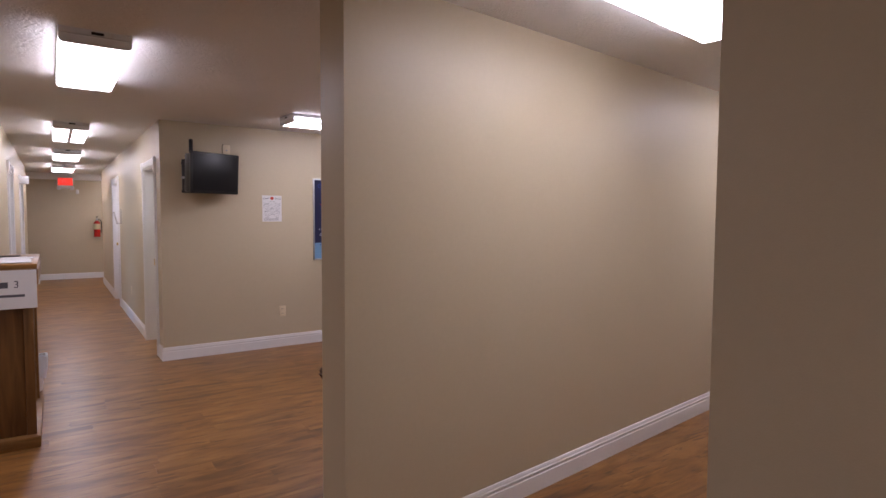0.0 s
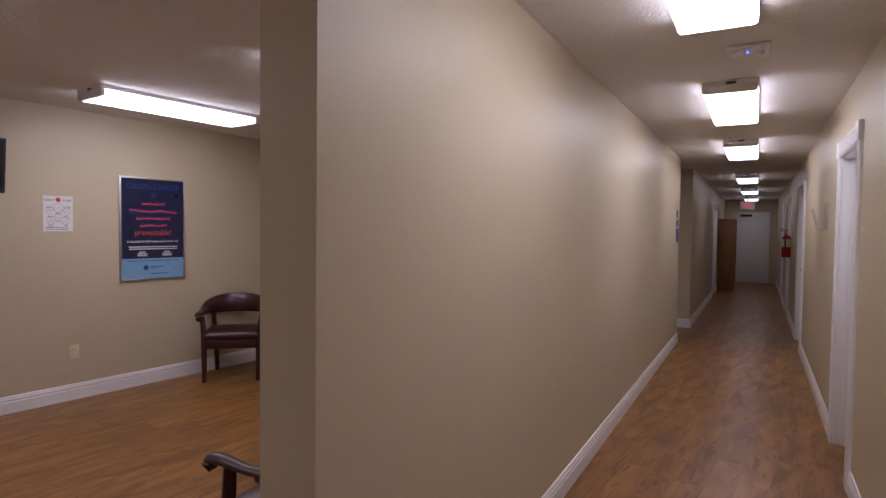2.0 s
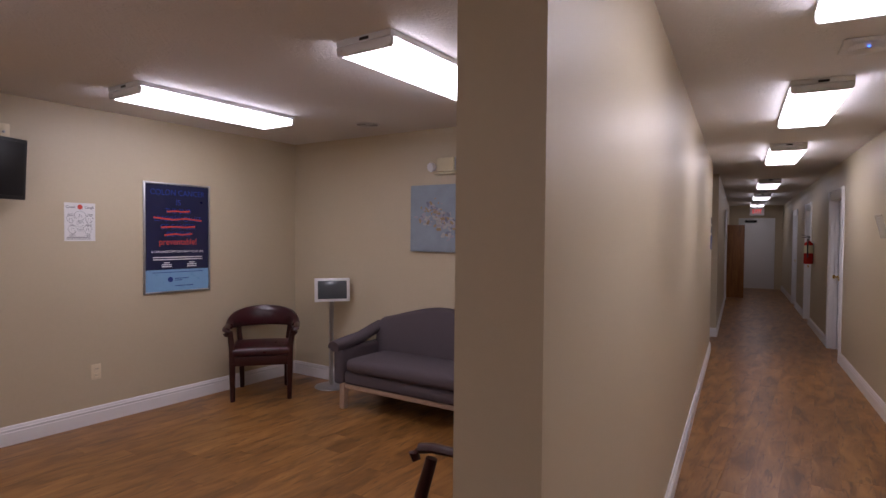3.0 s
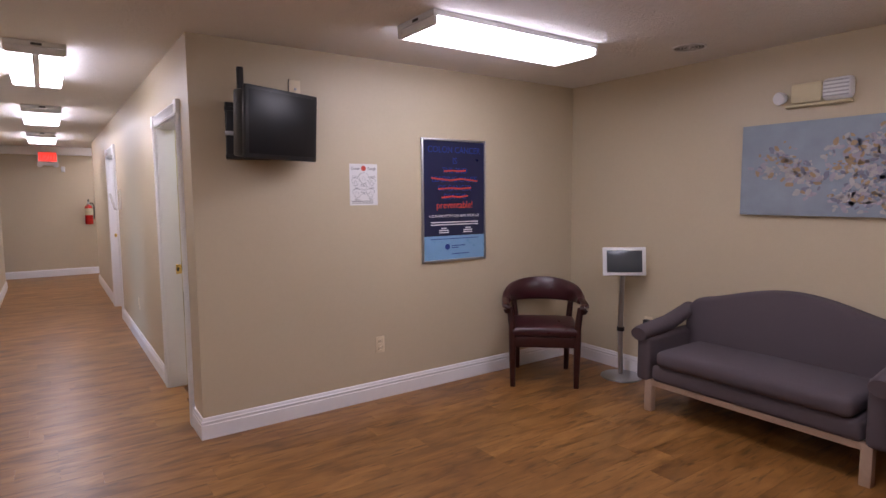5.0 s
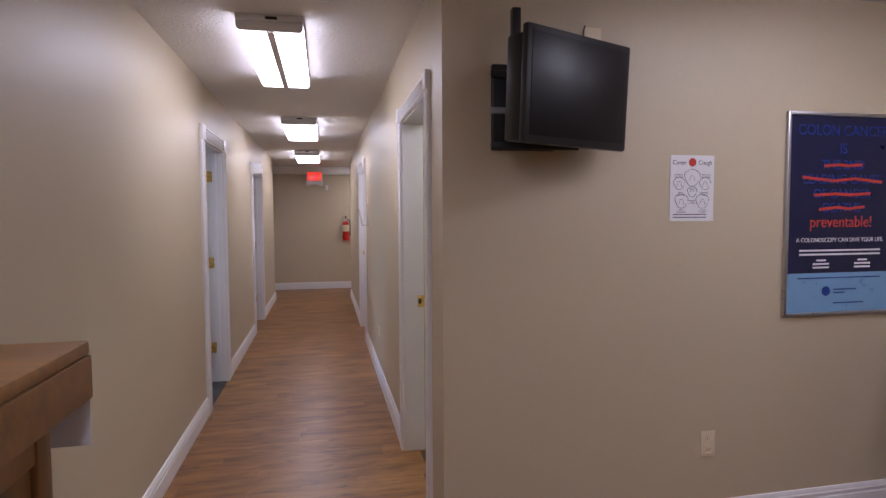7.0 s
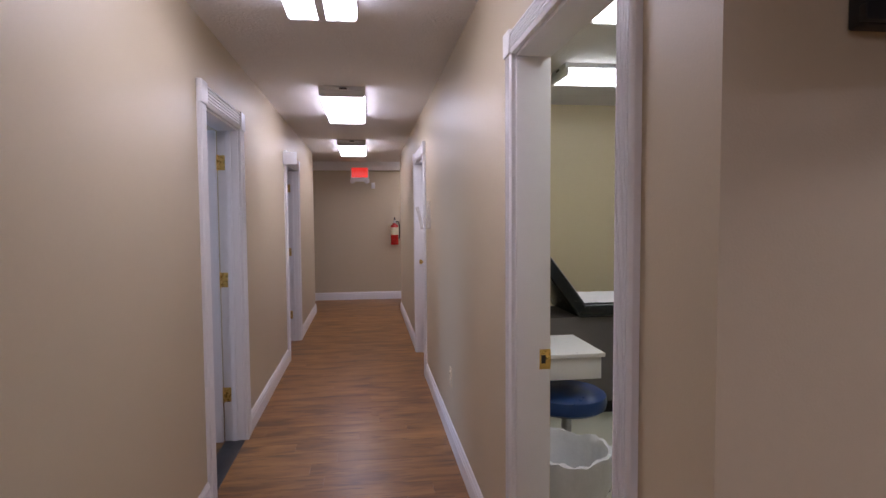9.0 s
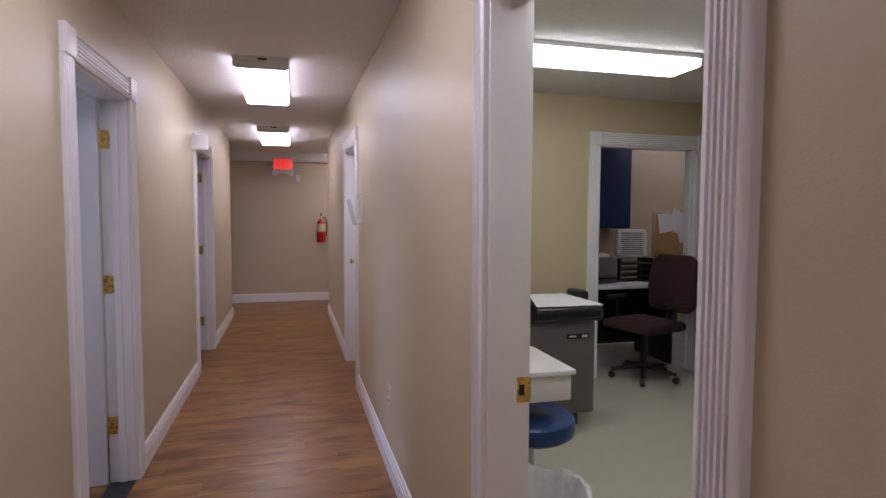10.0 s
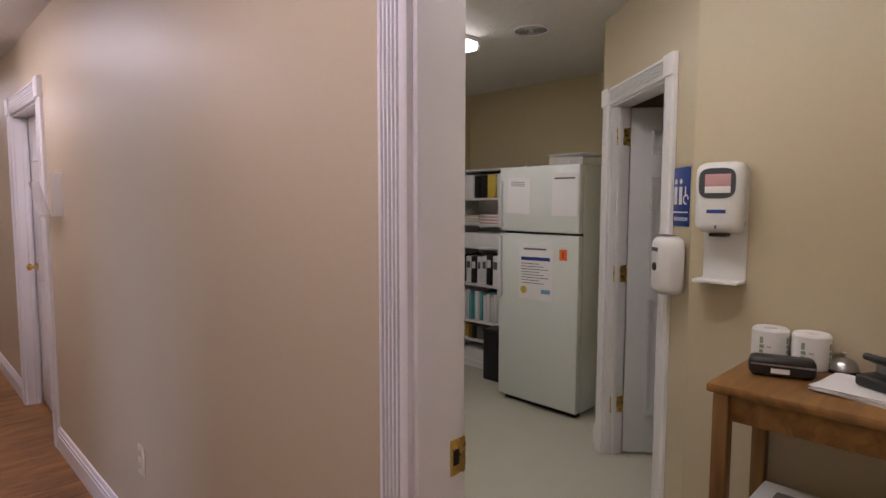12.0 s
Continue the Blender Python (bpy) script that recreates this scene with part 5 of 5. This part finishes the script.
# bookcase full of binders
BK = thing("shelf_unit", "white bookshelf full of binders, papers and boxes", "bookshelf", pose(3.92, 9.34, 0))
part("side", box(0, 0.33, 0.0, 0.02, 0, 1.67, 0.002), M_WHITEP, BK)
part("side", box(0, 0.33, 0.765, 0.785, 0, 1.67, 0.002), M_WHITEP, BK)
part("back", box(0.322, 0.33, 0.02, 0.765, 0, 1.67), M_WHITEP, BK)
SH = [0.06, 0.24, 0.40, 0.71, 1.02, 1.21, 1.42]
for z in SH + [1.655]:
    part("shelf", box(0.002, 0.321, 0.0205, 0.7645, z - 0.018, z, 0.001), M_WHITEP, BK)
part("kick_board", box(0.012, 0.02, 0.0205, 0.7645, 0, 0.041), M_WHITEP, BK)
rk = random.Random(21)
for z, top, kinds in [(0.24, 0.13, "book"), (0.40, 0.26, "folder"), (0.71, 0.27, "binder"), (1.42, 0.20, "magazine")]:
    y = 0.03
    while y < 0.72:
        w = {"book": 0.03, "folder": 0.028, "binder": 0.052, "magazine": 0.06}[kinds] * rk.uniform(0.8, 1.3)
        if y + w > 0.755:
            break
        hgt = top * rk.uniform(0.82, 0.98)
        mt = {"book": rk.choice([M_YELLOW, M_OAKZ, M_BLACK, M_CREAM, M_GREY]), "folder": rk.choice([M_PAPER, M_WHITEP, M_TEAL, M_PAPER]), "binder": rk.choice([M_BLACK, M_BLACK, M_WHITEP, M_WHITEP]), "magazine": rk.choice([M_PAPER, M_BLACK, M_GREY, M_PAPER, M_YELLOW])}[kinds]
        lab = {"book": "worn hardback book standing on the shelf", "folder": "pale paper folder standing on the shelf", "binder": "ring binder standing on the bookshelf", "magazine": "magazine file standing on the top shelf"}[kinds]
        o = thing(kinds if kinds != "magazine" else "magazine_file", lab, kinds, pose(3.92 + rk.uniform(0.015, 0.04), 9.34 + y, z), kinds + "s on the bookshelf")
        part("spine", box(0, 0.22, 0, w - 0.003, 0.0, hgt, 0.003), mt, o)
        if kinds == "binder":
            part("spine_label", box(-0.0012, -0.0002, 0.008, w - 0.011, hgt * 0.55, hgt * 0.8), M_PAPER if mt is M_BLACK else M_INK, o, "paper spine label")
        y += w + rk.uniform(0.0, 0.012)
for i in range(6):
    solo("paper_stack", box(0, 0.20, 0, 0.24, 0, 0.012, 0.001), [M_PINK, M_PAPER][i % 2], "pink and white paper stack on the shelf", "papers", pose(3.94 + 0.006 * (i % 3), 9.60 + 0.01 * (i % 2), 1.2102 + 0.0125 * i, 0, 0, 3 * (i % 3) - 3), "paper stacks")
    solo("paper_stack", box(0, 0.20, 0, 0.22, 0, 0.010, 0.001), [M_PAPER, M_CREAM][i % 2], "white paper stack on the shelf", "papers", pose(3.94 + 0.006 * (i % 3), 9.85, 1.2102 + 0.0105 * i, 0, 0, 2 * (i % 3) - 2), "paper stacks")
solo("paper_box", box(0, 0.22, 0, 0.40, 0, 0.11, 0.004), M_PAPER, "white cardboard paper box on the shelf", "box", pose(3.935, 9.63, 1.0202))
solo("paper_box", box(0, 0.24, 0, 0.34, 0, 0.09, 0.004), M_WHITEP, "low white box on the bottom shelf", "box", pose(3.935, 9.74, 0.0602))
solo("blue_cloth", box(0, 0.2, 0, 0.2, 0, 0.06, 0.02), M_BLUEV, "folded blue cloth on the bottom shelf", "cloth", pose(3.95, 9.43, 0.0602))
BB = thing("black_bin", "tall black plastic waste bin beside the bookshelf", "waste bin", pose(3.82, 9.50, 0))
part("tub", prism([(-0.075, -0.11), (0.075, -0.11), (0.08, 0.11), (-0.08, 0.11)], 0.40, None, 0.012), M_BLACK, BB)
part("rim", box(-0.085, 0.085, -0.116, 0.116, 0.385, 0.402, 0.006), M_BLACK, BB)

# ---- restroom corner ----
DP = thing("sanitizer_dispenser", "white touchless hand sanitizer dispenser with drip tray", "dispenser", pose(2.625, 7.465, 0, 0, 0, -90), "hand dispensers")
part("back_plate", box(-0.075, 0.075, -0.006, -0.001, 1.10, 1.50, 0.003), M_WHITEP, DP)
part("housing", smooth_box(-0.083, 0.083, -0.105, -0.006, 1.275, 1.525, 0.036), M_WHITEP, DP)
part("window", prism([(0.062 * math.copysign(abs(math.cos(q)) ** 0.55, math.cos(q)), 0.053 * math.copysign(abs(math.sin(q)) ** 0.55, math.sin(q))) for q in [2 * math.pi * k / 32 for k in range(32)]], 0.003, pose(0, -0.1045, 1.450, 90)), M_TABSCREEN, DP, "smoky level window")
part("refill_label", box(-0.040, 0.046, -0.1095, -0.1078, 1.440, 1.482, 0.0005), M_PINK, DP, "red and white refill label")
part("refill_card", box(-0.040, 0.046, -0.1093, -0.1078, 1.416, 1.4395, 0.0005), M_PAPER, DP)
part("logo_bar", box(-0.032, 0.032, -0.1075, -0.1055, 1.345, 1.358, 0.0005), M_INKBLUE, DP)
part("arrow", box(-0.003, 0.003, -0.1075, -0.1055, 1.290, 1.303), M_INKBLUE, DP)
part("nozzle", box(-0.03, 0.03, -0.085, -0.04, 1.262, 1.274, 0.003), M_BLACK, DP)
part("drip_tray", box(-0.078, 0.078, -0.10, -0.006, 1.095, 1.107, 0.004), M_WHITEP, DP)

DF = DIAG      # the slanting wall's face
DP2 = thing("soap_dispenser", "rounded white touchless soap dispenser by the restroom door", "dispenser", DF @ pose(0.955, -0.012, -0.03), "hand dispensers")
part("housing", smooth_box(-0.06, 0.06, -0.105, -0.001, 1.055, 1.285, 0.038), M_WHITEP, DP2)
part("sensor_eye", lathe([(0, 0), (0.017, 0), (0.015, 0.004), (0, 0.005)], 16, pose(0, -0.1055, 1.165, 90)), M_BLACK, DP2)
part("logo_bar", box(-0.025, 0.025, -0.1075, -0.1055, 1.225, 1.24, 0.0005), M_INK, DP2)
part("top_window", box(-0.035, 0.035, -0.085, -0.04, 1.2855, 1.288, 0.001), M_GREY, DP2)
RS = thing("restroom_sign", "blue restroom sign with white pictograms", "sign", DF @ pose(0.928, 0, 1.405))
part("plate", box(-0.066, 0.060, -0.006, -0.001, -0.115, 0.115, 0.004), M_SIGNBLUE, RS)
for x in (-0.045, -0.005):
    part("pictogram", box(x - 0.012, x + 0.012, -0.0078, -0.0062, -0.03, 0.04, 0.0007), M_PAPER, RS)
    part("pictogram", lathe([(0, 0), (0.010, 0), (0.010, 0.0015), (0, 0.0015)], 14, pose(x, -0.0062, 0.060, 90)), M_PAPER, RS)
part("pictogram", tube([(0.038 + 0.018 * math.cos(a), -0.007, -0.01 + 0.018 * math.sin(a)) for a in [math.pi * 2 * i / 14 for i in range(12)]], 0.003, 6), M_PAPER, RS)
part("pictogram", box(0.030, 0.036, -0.0078, -0.0062, 0.0, 0.04), M_PAPER, RS)
part("rule", box(-0.060, 0.054, -0.0078, -0.0062, -0.062, -0.058), M_PAPER, RS)
words("RESTROOM", 0.021, M_PAPER, RS, pose(0, -0.0066, -0.094, 90))

TB = thing("side_table", "honey oak side table with a lower shelf", "table", pose(2.62, 7.345, 0) @ Matrix.Diagonal((1.12, 1, 1.03, 1)))
part("top", box(-0.415, -0.005, -0.68, 0.0, 0.797, 0.825, 0.008), M_OAK, TB, "worn honey oak tabletop")
for x in (-0.385, -0.045):
    for y in (-0.64, -0.04):
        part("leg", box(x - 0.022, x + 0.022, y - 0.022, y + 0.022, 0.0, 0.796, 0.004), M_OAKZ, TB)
for x in (-0.393, -0.053):
    part("apron", box(x, x + 0.018, -0.617, -0.063, 0.72, 0.7965, 0.002), M_OAK, TB)
for y in (-0.65, -0.05):
    part("apron", box(-0.362, -0.068, y, y + 0.018, 0.72, 0.7965, 0.002), M_OAK, TB)
part("shelf", box(-0.40, -0.03, -0.66, -0.02, 0.20, 0.222, 0.004), M_OAK, TB, "oak lower shelf")


def roll(x, y, label="white toilet roll in printed paper wrap"):
    t = thing("toilet_roll", label, "toilet roll", pose(x, y, 0.8500, 0, 0, 20), "toilet rolls")
    part("wrap", lathe([(0.0, 0), (0.052, 0), (0.056, 0.004), (0.056, 0.106), (0.050, 0.113), (0.022, 0.111), (0.018, 0.100), (0, 0.100)], 28), M_PAPER, t)
    for a in (150, 238):
        for k, (z0, z1) in enumerate(((0.014, 0.030), (0.034, 0.046), (0.050, 0.062), (0.066, 0.088))):
            part("print_bar", moved(box(0.0560, 0.0566, -0.007, 0.007 - 0.003 * (k % 2), z0, z1), pose(0, 0, 0, 0, 0, a)), M_GREEN, t, "grey-green print")
        part("print_line", moved(box(0.0560, 0.0566, 0.016, 0.030, 0.055, 0.060), pose(0, 0, 0, 0, 0, a)), M_GREYRIB, t)


roll(2.555, 7.285)
roll(2.555, 7.165)
PC = thing("zip_case", "black zippered pouch on the oak table", "pouch", pose(2.385, 7.205, 0.8500, 0, 0, -72))
part("body", smooth_box(-0.09, 0.09, -0.032, 0.032, 0, 0.062, 0.02), M_BLACK, PC)
part("zip", box(-0.085, 0.085, -0.0335, -0.031, 0.036, 0.041), M_STEEL, PC)
part("label", box(-0.03, 0.02, -0.0345, -0.032, 0.014, 0.028), M_PAPER, PC)
for i in range(7):
    solo("napkin_sheet", box(-0.10, 0.10, -0.13, 0.13, 0, 0.0022), M_PAPER, "white paper sheet stacked on the oak table", "paper", pose(2.37 + 0.004 * (i % 3), 6.965, 0.8500 + 0.0023 * i, 0, 0, -14 + 4 * (i % 4)), "papers on the table")
BE = thing("desk_bell", "chrome call bell on the oak table", "bell", pose(2.555, 7.075, 0.8500))
part("foot", lathe([(0.0, 0), (0.042, 0), (0.042, 0.008), (0.0, 0.010)], 24), M_BLACK, BE)
part("dome", lathe([(0.040, 0.012), (0.037, 0.028), (0.024, 0.044), (0, 0.050)], 24), M_STEEL, BE)
part("button", lathe([(0.004, 0.05), (0.004, 0.060), (0.007, 0.064), (0, 0.068)], 12), M_STEEL, BE)
HP = thing("hole_punch", "black two-hole punch lying on papers", "hole punch", pose(2.39, 6.945, 0.8670, 0, 0, 60))
part("base", smooth_box(-0.06, 0.06, -0.05, 0.05, 0, 0.035, 0.012), M_BLACK, HP)
part("lever", moved(smooth_box(-0.055, 0.055, -0.015, 0.06, 0, 0.02, 0.008), pose(0, -0.02, 0.055, 22)), M_BLACK, HP)
part("post", box(-0.045, 0.045, -0.03, -0.01, 0.035, 0.065, 0.004), M_STEEL, HP)
BO = thing("pump_bottle", "white sanitizer bottle with blue print", "bottle", pose(2.52, 6.90, 0.8500))
part("body", lathe([(0.0, 0), (0.032, 0), (0.034, 0.005), (0.034, 0.085), (0.028, 0.102), (0.014, 0.108), (0, 0.109)], 22), M_WHITEP, BO)
part("label", lathe([(0.0342, 0.02), (0.0345, 0.022), (0.0345, 0.065), (0.0342, 0.067)], 22), M_PURPLE, BO, "blue-purple label")
part("cap", lathe([(0.015, 0.108), (0.017, 0.110), (0.017, 0.130), (0, 0.131)], 18), M_WHITEP, BO)
for y in (7.165, 6.925):
    t = thing("storage_box", "clear-lidded white storage box on the table's shelf", "box", pose(2.42, y, 0.2295), "storage boxes")
    part("tub", box(-0.13, 0.13, -0.11, 0.11, 0, 0.185, 0.012), M_WHITEP, t)
    part("lid", box(-0.136, 0.136, -0.116, 0.116, 0.186, 0.20, 0.005), M_WHITEP, t)
    part("lid_label", box(-0.05, 0.07, -0.05, 0.06, 0.2002, 0.2015), M_GREY, t, "dark grey lid panel")

# ================= office =================
OD = thing("office_desk", "white-topped desk with a dark kneehole", "desk", pose(2.58, 10.52, 0))
part("top", box(0, 1.45, 0, 0.60, 0.72, 0.75, 0.004), M_WHITEP, OD)
part("side", box(0.02, 0.05, 0.03, 0.59, 0, 0.719, 0.003), M_BLACK, OD)
part("side", box(1.40, 1.43, 0.03, 0.59, 0, 0.719, 0.003), M_BLACK, OD)
part("modesty_panel", box(0.05, 1.40, 0.55, 0.57, 0.1, 0.719, 0.002), M_BLACK, OD)
OC = thing("office_chair", "burgundy cloth swivel chair with black five-star base", "office chair", facing(3.47, 10.20, -0.97, -0.25))
part("seat", smooth_box(-0.25, 0.25, -0.25, 0.23, 0.42, 0.50, 0.035, 0.015), M_BURG, OC)
bk = prism([(-0.17, 0.55), (0.17, 0.55), (0.225, 0.60), (0.24, 0.74), (0.235, 0.90), (0.205, 1.00), (0.15, 1.045), (-0.15, 1.045), (-0.205, 1.00), (-0.235, 0.90), (-0.24, 0.74), (-0.225, 0.60)], 0.09, Matrix(((1, 0, 0, 0), (0, 0, 1, -0.04), (0, 1, 0, 0), (0, 0, 0, 1))), 0.022, seg=3)
moved(bk, pose(0, 0.26, 0.0, -6))
part("backrest", bk, M_BURG, OC)
part("back_bar", tube([(0, 0.15, 0.41), (0, 0.27, 0.42), (0, 0.30, 0.62)], 0.025, 8, rz=0.012), M_BLACK, OC)
part("column", lathe([(0.03, 0.09), (0.028, 0.42)], 14), M_BLACK, OC)
for i in range(5):
    a = 2 * math.pi * (i + 0.3) / 5
    fo = part("foot", tube([(0, 0, 0.11), (0.27 * math.cos(a), 0.27 * math.sin(a), 0.075)], 0.022, 8, taper=[1.1, 0.7]), M_BLACK, OC)
    part("castor", lathe([(0.0, -0.02), (0.028, -0.018), (0.028, 0.018), (0, 0.02)], 14, pose(0.27 * math.cos(a), 0.27 * math.sin(a), 0.028, 90, 0, math.degrees(a))), M_BLACK, fo)
for sx in (-1, 1):
    part("armrest", tube([(sx * 0.24, 0.0, 0.44), (sx * 0.30, 0.0, 0.46), (sx * 0.30, 0.0, 0.64), (sx * 0.30, -0.14, 0.665), (sx * 0.30, 0.10, 0.665)], 0.018, 8), M_BLACK, OC)
CB = thing("bulletin_board", "cork bulletin board with pinned papers", "bulletin board", pose(4.70, 11.42, 1.15))
part("cork", box(-0.30, 0.30, -0.016, -0.001, -0.25, 0.25), M_CORK, CB)
for q in [(-0.32, 0.32, 0.25, 0.268), (-0.32, 0.32, -0.268, -0.25)]:
    part("frame", box(q[0], q[1], -0.022, -0.001, q[2], q[3], 0.003), M_ALU, CB)
for q in [(-0.32, -0.30), (0.30, 0.32)]:
    part("frame", box(q[0], q[1], -0.022, -0.001, -0.25, 0.25, 0.003), M_ALU, CB)
for x, z, a, mt in [(-0.18, 0.16, -8, M_PAPER), (0.02, 0.14, 12, M_CREAM), (0.06, 0.06, -20, M_PAPER), (0.20, -0.10, 15, M_PAPER), (-0.05, 0.18, 30, M_PAPER)]:
    solo("pinned_paper", box(-0.08, 0.08, -0.003, 0, -0.11, 0.11), mt, "loose paper pinned on the cork board", "paper", pose(4.70 + x, 11.403 - 0.001 * abs(a) / 4, 1.15 + z, 0, a, 0), "pinned papers")
for x, lab in [(2.98, 0), (3.44, 1)]:
    UC = thing("wall_cabinet", "dark blue wall cabinet over the desk", "cabinet", pose(x, 11.42, 1.25), "wall cabinets")
    part("body", box(0, 0.45, -0.32, -0.001, 0, 0.90, 0.003), M_BLUECAB, UC)
    part("door", box(0.004, 0.446, -0.340, -0.322, 0.004, 0.896, 0.003), M_BLUECAB, UC)
FN = thing("air_purifier", "white desk air purifier with a round-cornered grille", "air purifier", pose(3.78, 10.90, 0.977, 0, 0, -25))
part("case", box(-0.14, 0.14, -0.06, 0.06, 0, 0.27, 0.03), M_WHITEP, FN)
for i in range(11):
    part("slat", box(-0.10, 0.10, -0.064, -0.058, 0.03 + 0.020 * i, 0.040 + 0.020 * i, 0.001), M_GREY, FN)
TRY = thing("letter_tray", "black stacked letter tray on the desk", "letter tray", pose(3.76, 10.88, 0.7505))
for i in range(4):
    part("tray", box(-0.18, 0.18, -0.13, 0.13, 0.055 * i + 0.001, 0.055 * i + 0.010, 0.002), M_BLACK, TRY)
for sx in (-1, 1):
    part("upright", box(sx * 0.175 - 0.006, sx * 0.175 + 0.006, -0.12, 0.13, 0.0, 0.225, 0.002), M_BLACK, TRY)
PRN = thing("printer", "grey desktop printer with papers on top", "printer", pose(3.30, 10.88, 0.7505))
part("case", box(-0.22, 0.22, -0.18, 0.18, 0, 0.24, 0.02), M_GREY, PRN)
part("paper_tray", box(-0.15, 0.15, -0.26, -0.17, 0.05, 0.065, 0.003), M_BLACK, PRN)
part("top_papers", box(-0.16, 0.16, -0.12, 0.14, 0.241, 0.27, 0.002), M_PAPER, PRN)
PH = thing("desk_phone", "black desk phone on the white desk", "phone", pose(2.95, 10.72, 0.7505, 0, 0, 20))
part("base", moved(smooth_box(-0.09, 0.09, -0.10, 0.10, 0, 0.05, 0.012), pose(0, 0, 0)), M_BLACK, PH)
part("handset", tube([(-0.06, -0.09, 0.055), (-0.06, -0.03, 0.085), (-0.06, 0.05, 0.085), (-0.06, 0.09, 0.055)], 0.018, 8), M_BLACK, PH)
for i in range(3):
    solo("desk_paper", box(-0.10, 0.10, -0.14, 0.14, 0, 0.002), M_PAPER, "loose white paper on the office desk", "paper", pose(3.55 + 0.05 * i, 10.67, 0.7505 + 0.0022 * i, 0, 0, 20 * i + 60), "desk papers")


# ---- plank floor: long pieces running east and west ----
PW, PL = 0.152, 0.914
plank_bm = box(0.0003, PL - 0.0003, 0.0003, PW - 0.0003, -0.006, 0.0, 0.0)
plank_me = bpy.data.meshes.new("plank")
plank_bm.to_mesh(plank_me)
plank_bm.free()
plank_me.materials.append(M_FLOOR)


def in_vinyl(x, y):
    return x > XX - 0.02 and YT + 0.05 < y < YC - 0.12


def in_near(x, y):
    return (-0.5 < x < 4.0 and 2.4 < y < 6.2) or (-0.5 < x < 1.1 and 6.2 <= y < 9.6)


rp = random.Random(4)
singles = 0
quads = []
for j in range(int(17.75 / PW)):
    y = -2.15 + j * PW
    x = -3.1 - rp.random() * PL
    while x < 19.3:
        cx, cy = x + PL / 2, y + PW / 2
        if x + PL < -3.0:
            x += PL
            continue
        wanted = (x < 18.8 and y < 5 and (cx < 1.4 and y < 2.9 or 0.45 < cy - 0.107 * (cx - 1.14) < 2.55)) or (x + PL > -0.4 and cx < EX + 0.5 and y < YT + 0.12) or (x < 1.6 and x + PL > -3.0)
        if cx > 7.2 and cx < 9.5 and y < 5.4:
            wanted = wanted or y > 1.4
        if wanted and not (in_vinyl(x, y) or (x + PL > XX and YT + 0.12 < cy < YC - 0.12 and x > XX - 0.1)):
            x1 = min(x + PL, XX) if YT + 0.1 < cy < YC - 0.1 else x + PL
            if x1 == x + PL and in_near(cx, cy) and singles < 300:
                singles += 1
                o = new("plank", plank_me)
                o.location = (x, y, 0)
                o.parent = floor
            else:
                quads.append((max(x, -3.08) + 0.0003, x1 - 0.0003, y + 0.0003, y + PW - 0.0003))
        x += PL
vs, fs = [], []
for x0, x1, y0, y1 in quads:
    k = len(vs)
    vs += [(x0, y0, 0), (x1, y0, 0), (x1, y1, 0), (x0, y1, 0), (x0, y0, -0.006), (x1, y0, -0.006), (x1, y1, -0.006), (x0, y1, -0.006)]
    fs += [(k, k + 1, k + 2, k + 3), (k, k + 4, k + 5, k + 1), (k + 1, k + 5, k + 6, k + 2), (k + 2, k + 6, k + 7, k + 3), (k + 3, k + 7, k + 4, k)]
pm = bpy.data.meshes.new("planks")
pm.from_pydata(vs, [], fs)
pm.materials.append(M_FLOORJ)
po = new("planks", pm)
po.parent = floor
tagged(po, "wood-look planks further off", kind="stuff")
